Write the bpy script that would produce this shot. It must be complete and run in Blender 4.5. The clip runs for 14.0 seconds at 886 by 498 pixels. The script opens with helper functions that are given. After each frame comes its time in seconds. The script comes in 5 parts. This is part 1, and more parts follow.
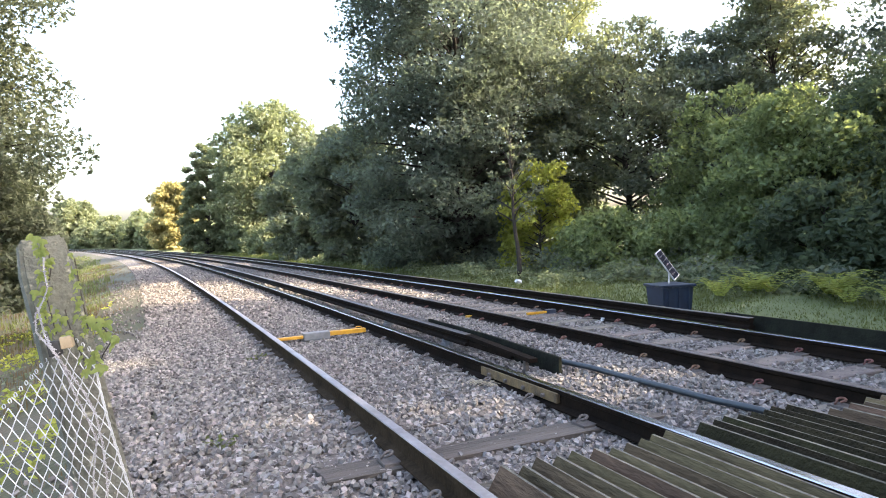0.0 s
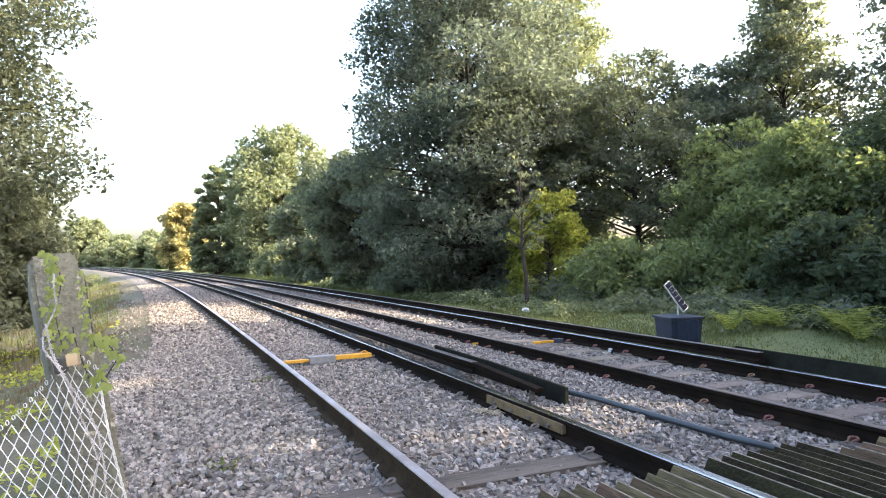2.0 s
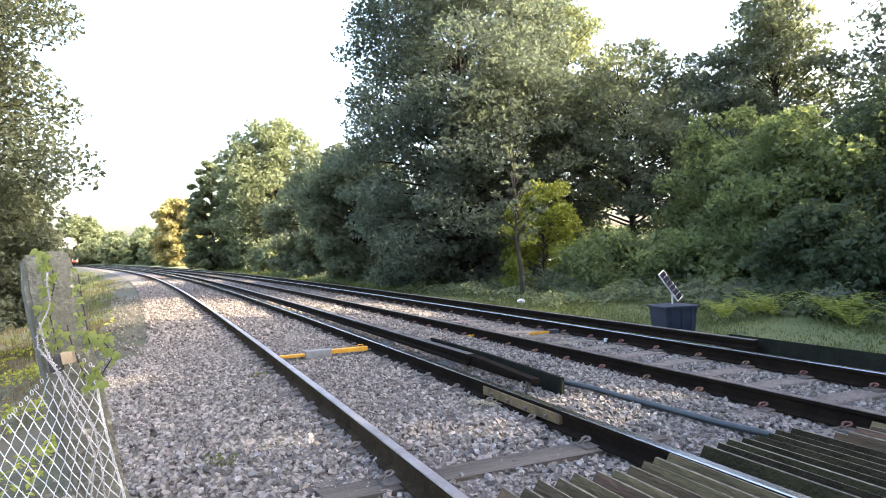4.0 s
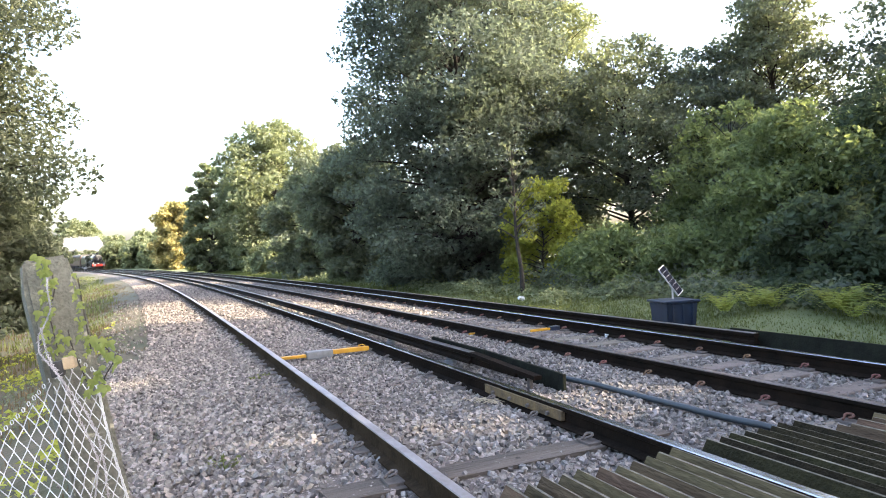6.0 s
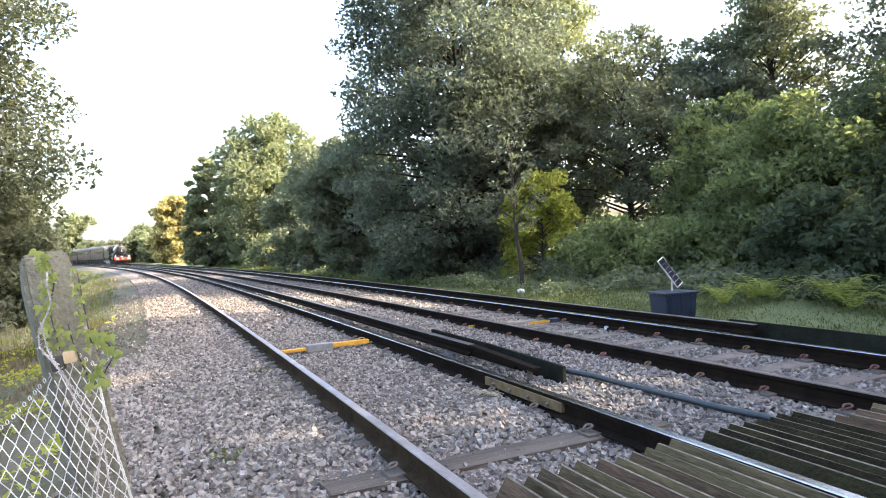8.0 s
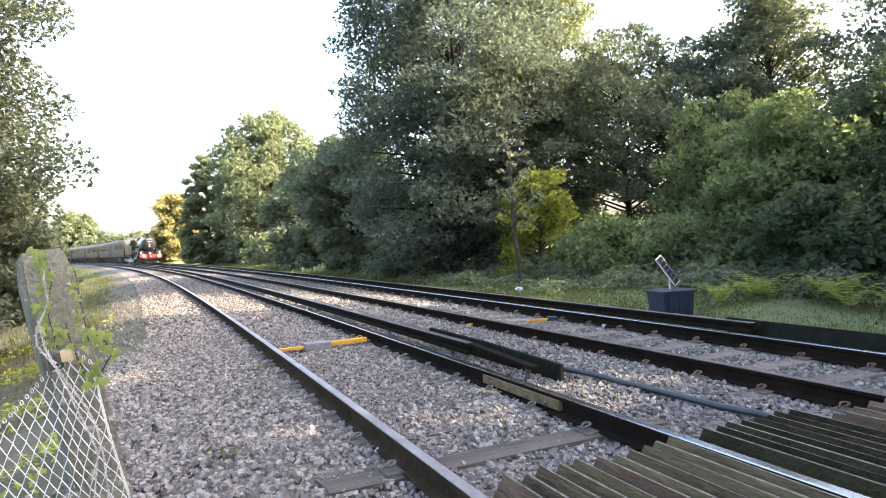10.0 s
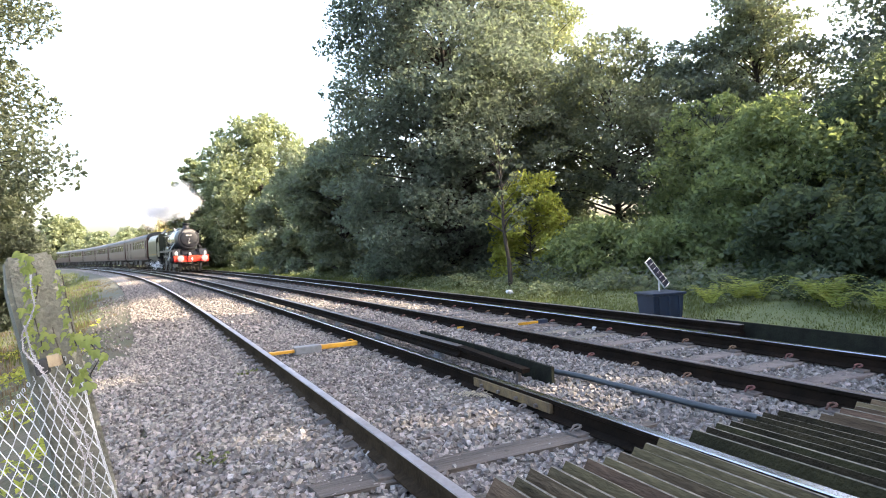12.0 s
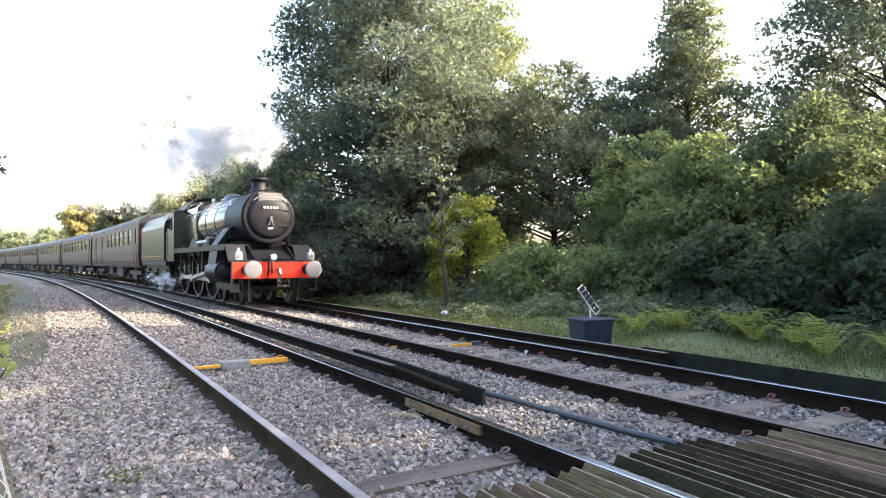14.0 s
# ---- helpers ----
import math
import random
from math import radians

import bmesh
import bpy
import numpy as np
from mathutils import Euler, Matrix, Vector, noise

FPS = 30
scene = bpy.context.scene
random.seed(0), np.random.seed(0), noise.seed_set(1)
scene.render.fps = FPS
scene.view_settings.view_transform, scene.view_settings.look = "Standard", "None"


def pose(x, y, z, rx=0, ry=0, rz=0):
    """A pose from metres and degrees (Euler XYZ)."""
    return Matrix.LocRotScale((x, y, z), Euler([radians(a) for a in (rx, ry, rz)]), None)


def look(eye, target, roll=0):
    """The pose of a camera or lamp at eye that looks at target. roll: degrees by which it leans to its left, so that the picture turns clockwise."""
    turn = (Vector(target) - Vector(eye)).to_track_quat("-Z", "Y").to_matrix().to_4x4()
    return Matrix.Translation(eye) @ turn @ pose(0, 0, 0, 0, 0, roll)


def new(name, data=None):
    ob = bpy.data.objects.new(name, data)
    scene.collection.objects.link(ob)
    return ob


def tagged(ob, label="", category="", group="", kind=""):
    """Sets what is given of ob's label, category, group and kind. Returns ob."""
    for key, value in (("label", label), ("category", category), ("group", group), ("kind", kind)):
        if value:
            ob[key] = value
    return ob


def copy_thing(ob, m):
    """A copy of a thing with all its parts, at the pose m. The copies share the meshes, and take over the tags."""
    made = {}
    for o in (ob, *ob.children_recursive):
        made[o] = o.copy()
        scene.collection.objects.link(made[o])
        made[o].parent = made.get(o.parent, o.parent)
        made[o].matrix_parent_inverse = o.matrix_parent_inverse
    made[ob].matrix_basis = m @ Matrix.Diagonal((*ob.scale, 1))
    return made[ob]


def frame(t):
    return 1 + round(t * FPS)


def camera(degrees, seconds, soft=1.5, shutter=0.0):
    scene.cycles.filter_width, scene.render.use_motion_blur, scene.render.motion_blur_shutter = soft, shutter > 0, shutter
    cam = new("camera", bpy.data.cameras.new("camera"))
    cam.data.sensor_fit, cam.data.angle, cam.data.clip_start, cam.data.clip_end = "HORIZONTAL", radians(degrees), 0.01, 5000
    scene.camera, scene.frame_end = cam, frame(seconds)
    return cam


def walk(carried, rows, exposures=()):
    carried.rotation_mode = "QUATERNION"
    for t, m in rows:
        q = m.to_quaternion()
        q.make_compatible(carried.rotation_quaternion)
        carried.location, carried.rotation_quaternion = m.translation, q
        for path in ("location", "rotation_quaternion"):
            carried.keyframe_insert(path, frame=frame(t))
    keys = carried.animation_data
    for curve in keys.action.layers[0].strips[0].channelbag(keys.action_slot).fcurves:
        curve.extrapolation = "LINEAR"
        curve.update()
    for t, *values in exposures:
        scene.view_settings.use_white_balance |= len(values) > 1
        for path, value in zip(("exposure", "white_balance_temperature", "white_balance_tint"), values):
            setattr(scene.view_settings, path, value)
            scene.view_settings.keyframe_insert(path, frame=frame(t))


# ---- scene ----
cam = camera(69.74, 14.0, soft=1.05)
EYE = 1.28
# seconds, yaw, pitch, roll of a hand-held camera that stands still
LOOKS = [
    (0.0, 0.01, -1.53, -2.00), (0.5, -0.09, -1.51, -1.71), (1.0, 0.15, -0.50, -1.15), (1.5, 0.59, 0.72, -0.80),
    (2.0, 0.69, 0.85, -0.68), (2.5, 0.52, 0.56, -0.68), (3.0, 0.25, 0.18, -0.79), (5.5, 0.45, 0.16, -2.47),
    (6.0, 0.19, 0.04, -2.45), (6.5, 0.01, -0.08, -2.54), (7.0, -0.02, -0.30, -2.41), (7.5, 0.05, -0.53, -2.51),
    (8.0, 0.17, -0.61, -2.69), (10.5, -0.02, -0.86, -2.69), (11.0, 0.02, -0.94, -2.74), (11.5, -0.56, -0.89, -2.79),
    (12.0, -0.87, -0.54, -2.81), (12.5, -1.52, -0.35, -2.58), (13.0, -2.66, -0.02, -2.40), (13.5, -4.53, 0.30, -1.64),
    (14.0, -6.50, 1.07, -0.21),
]
BRIGHT = 3.12
walk(cam, [(t, pose(0, 0, EYE, 90 + p, 0, y) @ pose(0, 0, 0, 0, 0, r)) for t, y, p, r in LOOKS], [(0, BRIGHT, 6570, 13), (14, BRIGHT, 6570, 13)])

# ---- light ----
SUN_FROM = Vector((0.95, -0.13, 0.52)).normalized()
world = bpy.data.worlds.new("sky")
scene.world = world
world.use_nodes = True
wn = world.node_tree.nodes
sky = wn.new("ShaderNodeTexSky")
sky.sky_type = "NISHITA"
sky.sun_disc = False
sky.sun_elevation = math.asin(SUN_FROM.z)
sky.sun_rotation = math.atan2(SUN_FROM.x, SUN_FROM.y)
sky.air_density, sky.dust_density, sky.ozone_density = 1.0, 5.5, 0.6
wn["Background"].inputs["Strength"].default_value = 0.15
world.node_tree.links.new(sky.outputs["Color"], wn["Background"].inputs["Color"])
sun = new("sun", bpy.data.lights.new("sun", "SUN"))
sun.data.energy, sun.data.angle, sun.data.color = 2.2, radians(0.8), (1.0, 0.86, 0.62)
sun.matrix_world = look(SUN_FROM * 60, (0, 0, 0))


# ---- materials ----
def material(name, base, other=None, scale=8.0, rough=0.7, metal=0.0, bump=0.0, bump_scale=40.0, vary=0.0, island=False, spots=None, spec=0.5, stretch=None):
    """Two-scale noise between two colours, with relief; vary: brightness spread between objects or islands."""
    m = bpy.data.materials.new(name)
    m.use_nodes = True
    n, l = m.node_tree.nodes, m.node_tree.links
    b = n["Principled BSDF"]
    b.inputs["Roughness"].default_value, b.inputs["Metallic"].default_value = rough, metal
    b.inputs["Specular IOR Level"].default_value = spec
    geo = n.new("ShaderNodeTexCoord")
    where = geo.outputs["Object"]
    if stretch:
        mp = n.new("ShaderNodeMapping")
        mp.inputs["Scale"].default_value = stretch
        l.new(where, mp.inputs["Vector"])
        where = mp.outputs["Vector"]
    other = other or tuple(c * 0.6 for c in base)
    big, fine = n.new("ShaderNodeTexNoise"), n.new("ShaderNodeTexNoise")
    big.inputs["Scale"].default_value, fine.inputs["Scale"].default_value = scale, scale * 9
    big.inputs["Detail"].default_value, fine.inputs["Detail"].default_value = 5, 3
    l.new(where, big.inputs["Vector"]), l.new(where, fine.inputs["Vector"])
    add = n.new("ShaderNodeMath")
    add.operation = "MULTIPLY_ADD"
    l.new(fine.outputs["Fac"], add.inputs[0])
    add.inputs[1].default_value = 0.45
    l.new(big.outputs["Fac"], add.inputs[2])
    ramp = n.new("ShaderNodeMapRange")
    ramp.inputs["From Min"].default_value, ramp.inputs["From Max"].default_value = 0.5, 0.95
    l.new(add.outputs[0], ramp.inputs["Value"])
    mix = n.new("ShaderNodeMix")
    mix.data_type = "RGBA"
    mix.inputs[6].default_value, mix.inputs[7].default_value = (*base, 1), (*other, 1)
    l.new(ramp.outputs[0], mix.inputs[0])
    out = mix.outputs[2]
    if spots:
        colour, size, share = spots
        s = n.new("ShaderNodeTexNoise")
        s.inputs["Scale"].default_value, s.inputs["Detail"].default_value = size, 6
        l.new(where, s.inputs["Vector"])
        r = n.new("ShaderNodeMapRange")
        r.inputs["From Min"].default_value, r.inputs["From Max"].default_value = 1 - share, 1.06 - share
        l.new(s.outputs["Fac"], r.inputs["Value"])
        m2 = n.new("ShaderNodeMix")
        m2.data_type = "RGBA"
        m2.inputs[7].default_value = (*colour, 1)
        l.new(r.outputs[0], m2.inputs[0]), l.new(out, m2.inputs[6])
        out = m2.outputs[2]
    if vary:
        if island:
            g = n.new("ShaderNodeNewGeometry")
            rnd = g.outputs["Random Per Island"]
        else:
            g = n.new("ShaderNodeObjectInfo")
            rnd = g.outputs["Random"]
        mr = n.new("ShaderNodeMapRange")
        mr.inputs["To Min"].default_value, mr.inputs["To Max"].default_value = 1 - vary, 1 + vary
        l.new(rnd, mr.inputs["Value"])
        hs = n.new("ShaderNodeHueSaturation")
        l.new(mr.outputs[0], hs.inputs["Value"]), l.new(out, hs.inputs["Color"])
        sh = n.new("ShaderNodeMath")
        sh.operation = "MULTIPLY_ADD"
        wr = n.new("ShaderNodeMath")
        wr.operation = "FRACT"
        w7 = n.new("ShaderNodeMath")
        w7.operation = "MULTIPLY"
        w7.inputs[1].default_value = 7.31
        l.new(rnd, w7.inputs[0]), l.new(w7.outputs[0], wr.inputs[0]), l.new(wr.outputs[0], sh.inputs[0])
        sh.inputs[1].default_value, sh.inputs[2].default_value = 0.06, 0.47
        l.new(sh.outputs[0], hs.inputs["Hue"])
        out = hs.outputs["Color"]
    l.new(out, b.inputs["Base Color"])
    if bump:
        bn, bp = n.new("ShaderNodeTexNoise"), n.new("ShaderNodeBump")
        bn.inputs["Scale"].default_value, bn.inputs["Detail"].default_value = bump_scale, 5
        l.new(where, bn.inputs["Vector"])
        bp.inputs["Strength"].default_value, bp.inputs["Distance"].default_value = bump, 0.02
        l.new(bn.outputs["Fac"], bp.inputs["Height"]), l.new(bp.outputs[0], b.inputs["Normal"])
    return m


def leaf_material(name, base, glow, vary=0.24):
    """Leaf: diffuse, some gloss, and light that shines through; each leaf differs a little."""
    m = bpy.data.materials.new(name)
    m.use_nodes = True
    n, l = m.node_tree.nodes, m.node_tree.links
    b = n["Principled BSDF"]
    b.inputs["Roughness"].default_value = 0.7
    b.inputs["Specular IOR Level"].default_value = 0.15
    g = n.new("ShaderNodeNewGeometry")
    co = n.new("ShaderNodeTexCoord")
    big = n.new("ShaderNodeTexNoise")
    big.inputs["Scale"].default_value, big.inputs["Detail"].default_value = 0.55, 3
    l.new(co.outputs["Object"], big.inputs["Vector"])
    a = n.new("ShaderNodeMath")
    a.operation = "ADD"
    l.new(g.outputs["Random Per Island"], a.inputs[0]), l.new(big.outputs["Fac"], a.inputs[1])
    v = n.new("ShaderNodeMapRange")
    v.inputs["From Min"].default_value, v.inputs["From Max"].default_value = 0.3, 1.7
    v.inputs["To Min"].default_value, v.inputs["To Max"].default_value = 1 - vary, 1 + vary
    l.new(a.outputs[0], v.inputs["Value"])
    h = n.new("ShaderNodeMapRange")
    h.inputs["To Min"].default_value, h.inputs["To Max"].default_value = 0.515, 0.475
    l.new(big.outputs["Fac"], h.inputs["Value"])
    tr = n.new("ShaderNodeBsdfTranslucent")
    for colour, sock in ((base, b.inputs["Base Color"]), (glow, tr.inputs["Color"])):
        hs = n.new("ShaderNodeHueSaturation")
        hs.inputs["Color"].default_value = (*colour, 1)
        l.new(v.outputs[0], hs.inputs["Value"]), l.new(h.outputs[0], hs.inputs["Hue"]), l.new(hs.outputs[0], sock)
    mx = n.new("ShaderNodeMixShader")
    mx.inputs[0].default_value = 0.5
    l.new(b.outputs[0], mx.inputs[1]), l.new(tr.outputs[0], mx.inputs[2])
    l.new(mx.outputs[0], n["Material Output"].inputs["Surface"])
    return m


STONE = material("ballast_stone", (0.196, 0.176, 0.161), (0.088, 0.078, 0.070), 25, 0.85, vary=0.6, island=True, bump=0.3, bump_scale=90)
BALLAST = material("ballast_bed", (0.105, 0.091, 0.082), (0.045, 0.038, 0.033), 9, 0.95, bump=1.0, bump_scale=22, spots=((0.23, 0.21, 0.20), 26, 0.44))
SOIL = material("ground_soil", (0.064, 0.056, 0.036), (0.034, 0.041, 0.019), 0.7, 0.95, bump=0.8, bump_scale=14)
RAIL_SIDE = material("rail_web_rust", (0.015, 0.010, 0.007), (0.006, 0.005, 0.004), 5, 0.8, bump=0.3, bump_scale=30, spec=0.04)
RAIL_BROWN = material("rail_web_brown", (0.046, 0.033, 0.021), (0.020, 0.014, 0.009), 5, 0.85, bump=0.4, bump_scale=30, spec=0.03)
RAIL_TOP = material("rail_head_polished", (0.42, 0.42, 0.44), (0.30, 0.29, 0.30), 3, 0.22, metal=1.0)
RAIL_A = material("rail_head_worn", (0.40, 0.37, 0.37), (0.24, 0.21, 0.20), 3, 0.42, metal=0.7)
RAIL_DULL = material("rail_head_dull", (0.16, 0.13, 0.12), (0.10, 0.075, 0.06), 3, 0.38, metal=0.8)
COND_TOP = material("conductor_top", (0.20, 0.18, 0.17), (0.10, 0.08, 0.07), 4, 0.4, metal=0.8)
GUARD = material("guard_board_tarred", (0.009, 0.009, 0.008), (0.018, 0.020, 0.014), 6, 0.85, bump=0.4, bump_scale=30, spec=0.05)
SLEEPER = material("sleeper_wood", (0.118, 0.099, 0.080), (0.045, 0.037, 0.030), 4, 0.9, bump=1.0, bump_scale=35, vary=0.25, stretch=(0.12, 1, 1), spots=((0.025, 0.022, 0.02), 16, 0.36))
CONCRETE = material("concrete_weathered", (0.150, 0.148, 0.120), (0.075, 0.076, 0.058), 6, 0.92, bump=0.7, bump_scale=55, spots=((0.27, 0.26, 0.20), 22, 0.38))
SLEEPER_C = material("sleeper_concrete", (0.150, 0.126, 0.105), (0.085, 0.070, 0.058), 7, 0.92, bump=0.5, bump_scale=50, vary=0.12)
CLIP = material("clip_rust", (0.136, 0.060, 0.036), (0.064, 0.028, 0.019), 30, 0.75, vary=0.2)
CLIP_OLD = material("clip_old_steel", (0.10, 0.085, 0.075), (0.05, 0.04, 0.035), 30, 0.7)
RUST_PLATE = material("plate_ochre_rust", (0.15, 0.10, 0.040), (0.06, 0.04, 0.022), 12, 0.8, bump=0.4)
YELLOW = material("paint_yellow", (0.510, 0.264, 0.013), (0.383, 0.187, 0.013), 14, 0.5, bump=0.2)
GREY_CASE = material("grey_casing", (0.160, 0.168, 0.176), (0.104, 0.108, 0.112), 12, 0.6)
GUARD_LIGHT = material("arris_wood_grey", (0.100, 0.073, 0.043), (0.036, 0.027, 0.017), 5, 0.92, spec=0.12, bump=0.8, bump_scale=38, vary=0.22, spots=((0.02, 0.018, 0.017), 9, 0.36), stretch=(1, 0.25, 1))
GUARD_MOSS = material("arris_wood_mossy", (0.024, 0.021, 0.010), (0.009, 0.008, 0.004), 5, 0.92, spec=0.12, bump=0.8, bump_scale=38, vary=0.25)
PALE_CREST = material("pale_wood_edge", (0.160, 0.144, 0.104), (0.048, 0.040, 0.032), 14, 0.9)
HOSE = material("rubber_hose", (0.022, 0.032, 0.04), (0.012, 0.016, 0.02), 10, 0.45)
BOX_BLUE = material("box_plastic", (0.013, 0.024, 0.052), (0.008, 0.013, 0.028), 6, 0.42)
PANEL_CELL = material("solar_cell", (0.012, 0.014, 0.024), (0.02, 0.022, 0.032), 20, 0.6, spec=0.04)
ALU = material("aluminium_frame", (0.562, 0.570, 0.585), (0.450, 0.450, 0.465), 10, 0.4, metal=0.5)
WIRE = material("galvanised_wire", (0.527, 0.544, 0.561), (0.357, 0.365, 0.383), 30, 0.4, metal=0.25)
WIRE_OLD = material("barbed_wire_old", (0.40, 0.40, 0.42), (0.22, 0.20, 0.20), 40, 0.5, metal=0.4)
TAN_BLOCK = material("cut_timber", (0.375, 0.300, 0.195), (0.270, 0.203, 0.128), 20, 0.8)
BLACK_RUBBER = material("black_strap", (0.03, 0.03, 0.032), (0.015, 0.015, 0.016), 20, 0.6)
BARK = material("bark", (0.036, 0.028, 0.021), (0.016, 0.013, 0.010), 7, 0.95, bump=1.0, bump_scale=18)
# dark and mid greens greyed: the veil of haze over the trees is mixed in
L_DARK = leaf_material("leaf_dark_green_hazed", (0.092, 0.113, 0.095), (0.150, 0.185, 0.112), 0.36)
L_MID = leaf_material("leaf_mid_green_hazed", (0.104, 0.124, 0.100), (0.190, 0.222, 0.105), 0.36)
L_BANK = leaf_material("leaf_bank_green", (0.122, 0.160, 0.088), (0.25, 0.31, 0.095), 0.4)
L_BUSH = leaf_material("leaf_bush_green", (0.058, 0.082, 0.054), (0.115, 0.150, 0.064), 0.4)
# pale greyish green: distance haze is put into this leaf colour
L_LIGHT = leaf_material("leaf_light_green_hazed", (0.135, 0.162, 0.105), (0.22, 0.255, 0.11), 0.32)
# yellowing leaf, paled for the haze before the far tree
L_YELLOW = leaf_material("leaf_yellowing", (0.270, 0.250, 0.115), (0.40, 0.37, 0.145), 0.3)
L_GREY = leaf_material("leaf_grey_green", (0.078, 0.092, 0.068), (0.120, 0.138, 0.068), 0.36)
L_IVY = leaf_material("leaf_ivy", (0.150, 0.185, 0.065), (0.30, 0.35, 0.08))
# yellow-green leaf, brightened so the shrub's backlight sits in the colour
L_SUNNY = leaf_material("leaf_yellow_green_sunlit", (0.180, 0.205, 0.050), (0.40, 0.44, 0.075), 0.35)
L_DRY = leaf_material("stalk_dry", (0.125, 0.098, 0.056), (0.130, 0.098, 0.048))
L_GRASS = leaf_material("grass_blade", (0.088, 0.106, 0.040), (0.140, 0.165, 0.050))
# sunlight on the ferns is put into this bright leaf colour
L_FERN = leaf_material("fern_leaf_sunlit", (0.175, 0.210, 0.070), (0.36, 0.40, 0.085))


# ---- building helpers ----
def part(name, bm, mat, parent=None, label="", smooth=False):
    """One bmesh as one mesh object, under a thing or a part."""
    me = bpy.data.meshes.new(name)
    bm.to_mesh(me)
    bm.free()
    return part_mesh(name, me, mat, parent, label, smooth)


def part_mesh(name, me, mat, parent=None, label="", smooth=False):
    if not me.materials:
        for m in mat if isinstance(mat, (list, tuple)) else [mat]:
            me.materials.append(m)
    if smooth:
        me.polygons.foreach_set("use_smooth", [True] * len(me.polygons))
    ob = new(name, me)
    ob.parent = parent
    if label:
        ob["label"] = label
    return ob


def quick_mesh(name, verts, faces):
    """Mesh from arrays of vertices and of equal-sized faces."""
    verts, faces = np.asarray(verts, np.float32), np.asarray(faces, np.int32)
    k = faces.shape[1]
    me = bpy.data.meshes.new(name)
    me.vertices.add(len(verts)), me.loops.add(faces.size), me.polygons.add(len(faces))
    me.vertices.foreach_set("co", verts.ravel())
    me.loops.foreach_set("vertex_index", faces.ravel())
    me.polygons.foreach_set("loop_start", np.arange(len(faces), dtype=np.int32) * k)
    me.polygons.foreach_set("use_smooth", np.zeros(len(faces), bool))
    me.update(calc_edges=True)
    return me


def box(bm, x0, x1, y0, y1, z0, z1, bevel=0.0, m=None):
    mat = Matrix.Translation(((x0 + x1) / 2, (y0 + y1) / 2, (z0 + z1) / 2)) @ Matrix.Diagonal((x1 - x0, y1 - y0, z1 - z0, 1))
    made = bmesh.ops.create_cube(bm, size=1, matrix=(m @ mat) if m else mat)
    if bevel:
        edges = {e for v in made["verts"] for e in v.link_edges}
        bmesh.ops.bevel(bm, geom=list(edges), offset=bevel, segments=2, affect="EDGES", profile=0.6)
    return bm


def boxed(*a, **k):
    return box(bmesh.new(), *a, **k)


def cyl(bm, a, b, r0, r1=None, seg=20, caps=True):
    a, b = Vector(a), Vector(b)
    d = b - a
    m = Matrix.Translation((a + b) / 2) @ d.to_track_quat("Z", "Y").to_matrix().to_4x4()
    bmesh.ops.create_cone(bm, cap_ends=caps, segments=seg, radius1=r0, radius2=r0 if r1 is None else r1, depth=d.length, matrix=m)
    return bm


def tube_arrays(points, radius, seg=6):
    """Vertices and quads of a tube along points; radius: one number or one for each point."""
    p = np.asarray(points, float)
    d = np.gradient(p, axis=0)
    d /= np.linalg.norm(d, axis=1)[:, None] + 1e-9
    up = np.where(np.abs(d[:, 2:3]) > 0.9, [[1.0, 0, 0]], [[0, 0, 1.0]])
    a = np.cross(d, up)
    a /= np.linalg.norm(a, axis=1)[:, None] + 1e-9
    b = np.cross(d, a)
    r = np.broadcast_to(np.asarray(radius, float), (len(p),))[:, None, None]
    an = np.linspace(0, 2 * np.pi, seg, endpoint=False)
    v = p[:, None] + r * (a[:, None] * np.cos(an)[None, :, None] + b[:, None] * np.sin(an)[None, :, None])
    i, j = np.meshgrid(np.arange(len(p) - 1), np.arange(seg), indexing="ij")
    q = np.stack([i * seg + j, i * seg + (j + 1) % seg, (i + 1) * seg + (j + 1) % seg, (i + 1) * seg + j], -1).reshape(-1, 4)
    return v.reshape(-1, 3), q


def tubes(name, lines, seg=6):
    vs, fs, n = [], [], 0
    for pts, r in lines:
        v, q = tube_arrays(pts, r, seg)
        vs.append(v), fs.append(q + n)
        n += len(v)
    return quick_mesh(name, np.concatenate(vs), np.concatenate(fs))


def empty(name, m=None):
    ob = new(name)
    ob.empty_display_size = 0.2
    if m is not None:
        ob.matrix_basis = m
    return ob


# ---- the line of the railway ----
GAUGE = 1.506
SPACING = 3.428
STEP = 0.25
ALONG = np.arange(-30, 560, STEP)
BEND = np.interp(ALONG, [-5, 12, 25, 50, 80, 120, 145, 170], [0.00239, 0.00114, 0.00135, 0.00183, 0.00105, 0.0004, 0.0019, 0.0019])
HEAD = -np.cumsum(BEND) * STEP
ZERO = int(np.argmin(abs(ALONG)))
HEAD = HEAD - HEAD[ZERO] - 0.42709
LINE_X = np.cumsum(np.sin(HEAD)) * STEP
LINE_Y = np.cumsum(np.cos(HEAD)) * STEP
LINE_X = LINE_X - LINE_X[ZERO] + 2.40006
LINE_Y = LINE_Y - LINE_Y[ZERO]


def on_line(s, o=0.0, z=0.0):
    """Place at s metres along the near track's middle and o metres to its right."""
    h = np.interp(s, ALONG, HEAD)
    return np.stack([np.interp(s, ALONG, LINE_X) + np.cos(h) * o, np.interp(s, ALONG, LINE_Y) - np.sin(h) * o, np.zeros_like(h) + z], -1)


def heading(s):
    return float(np.interp(s, ALONG, HEAD))


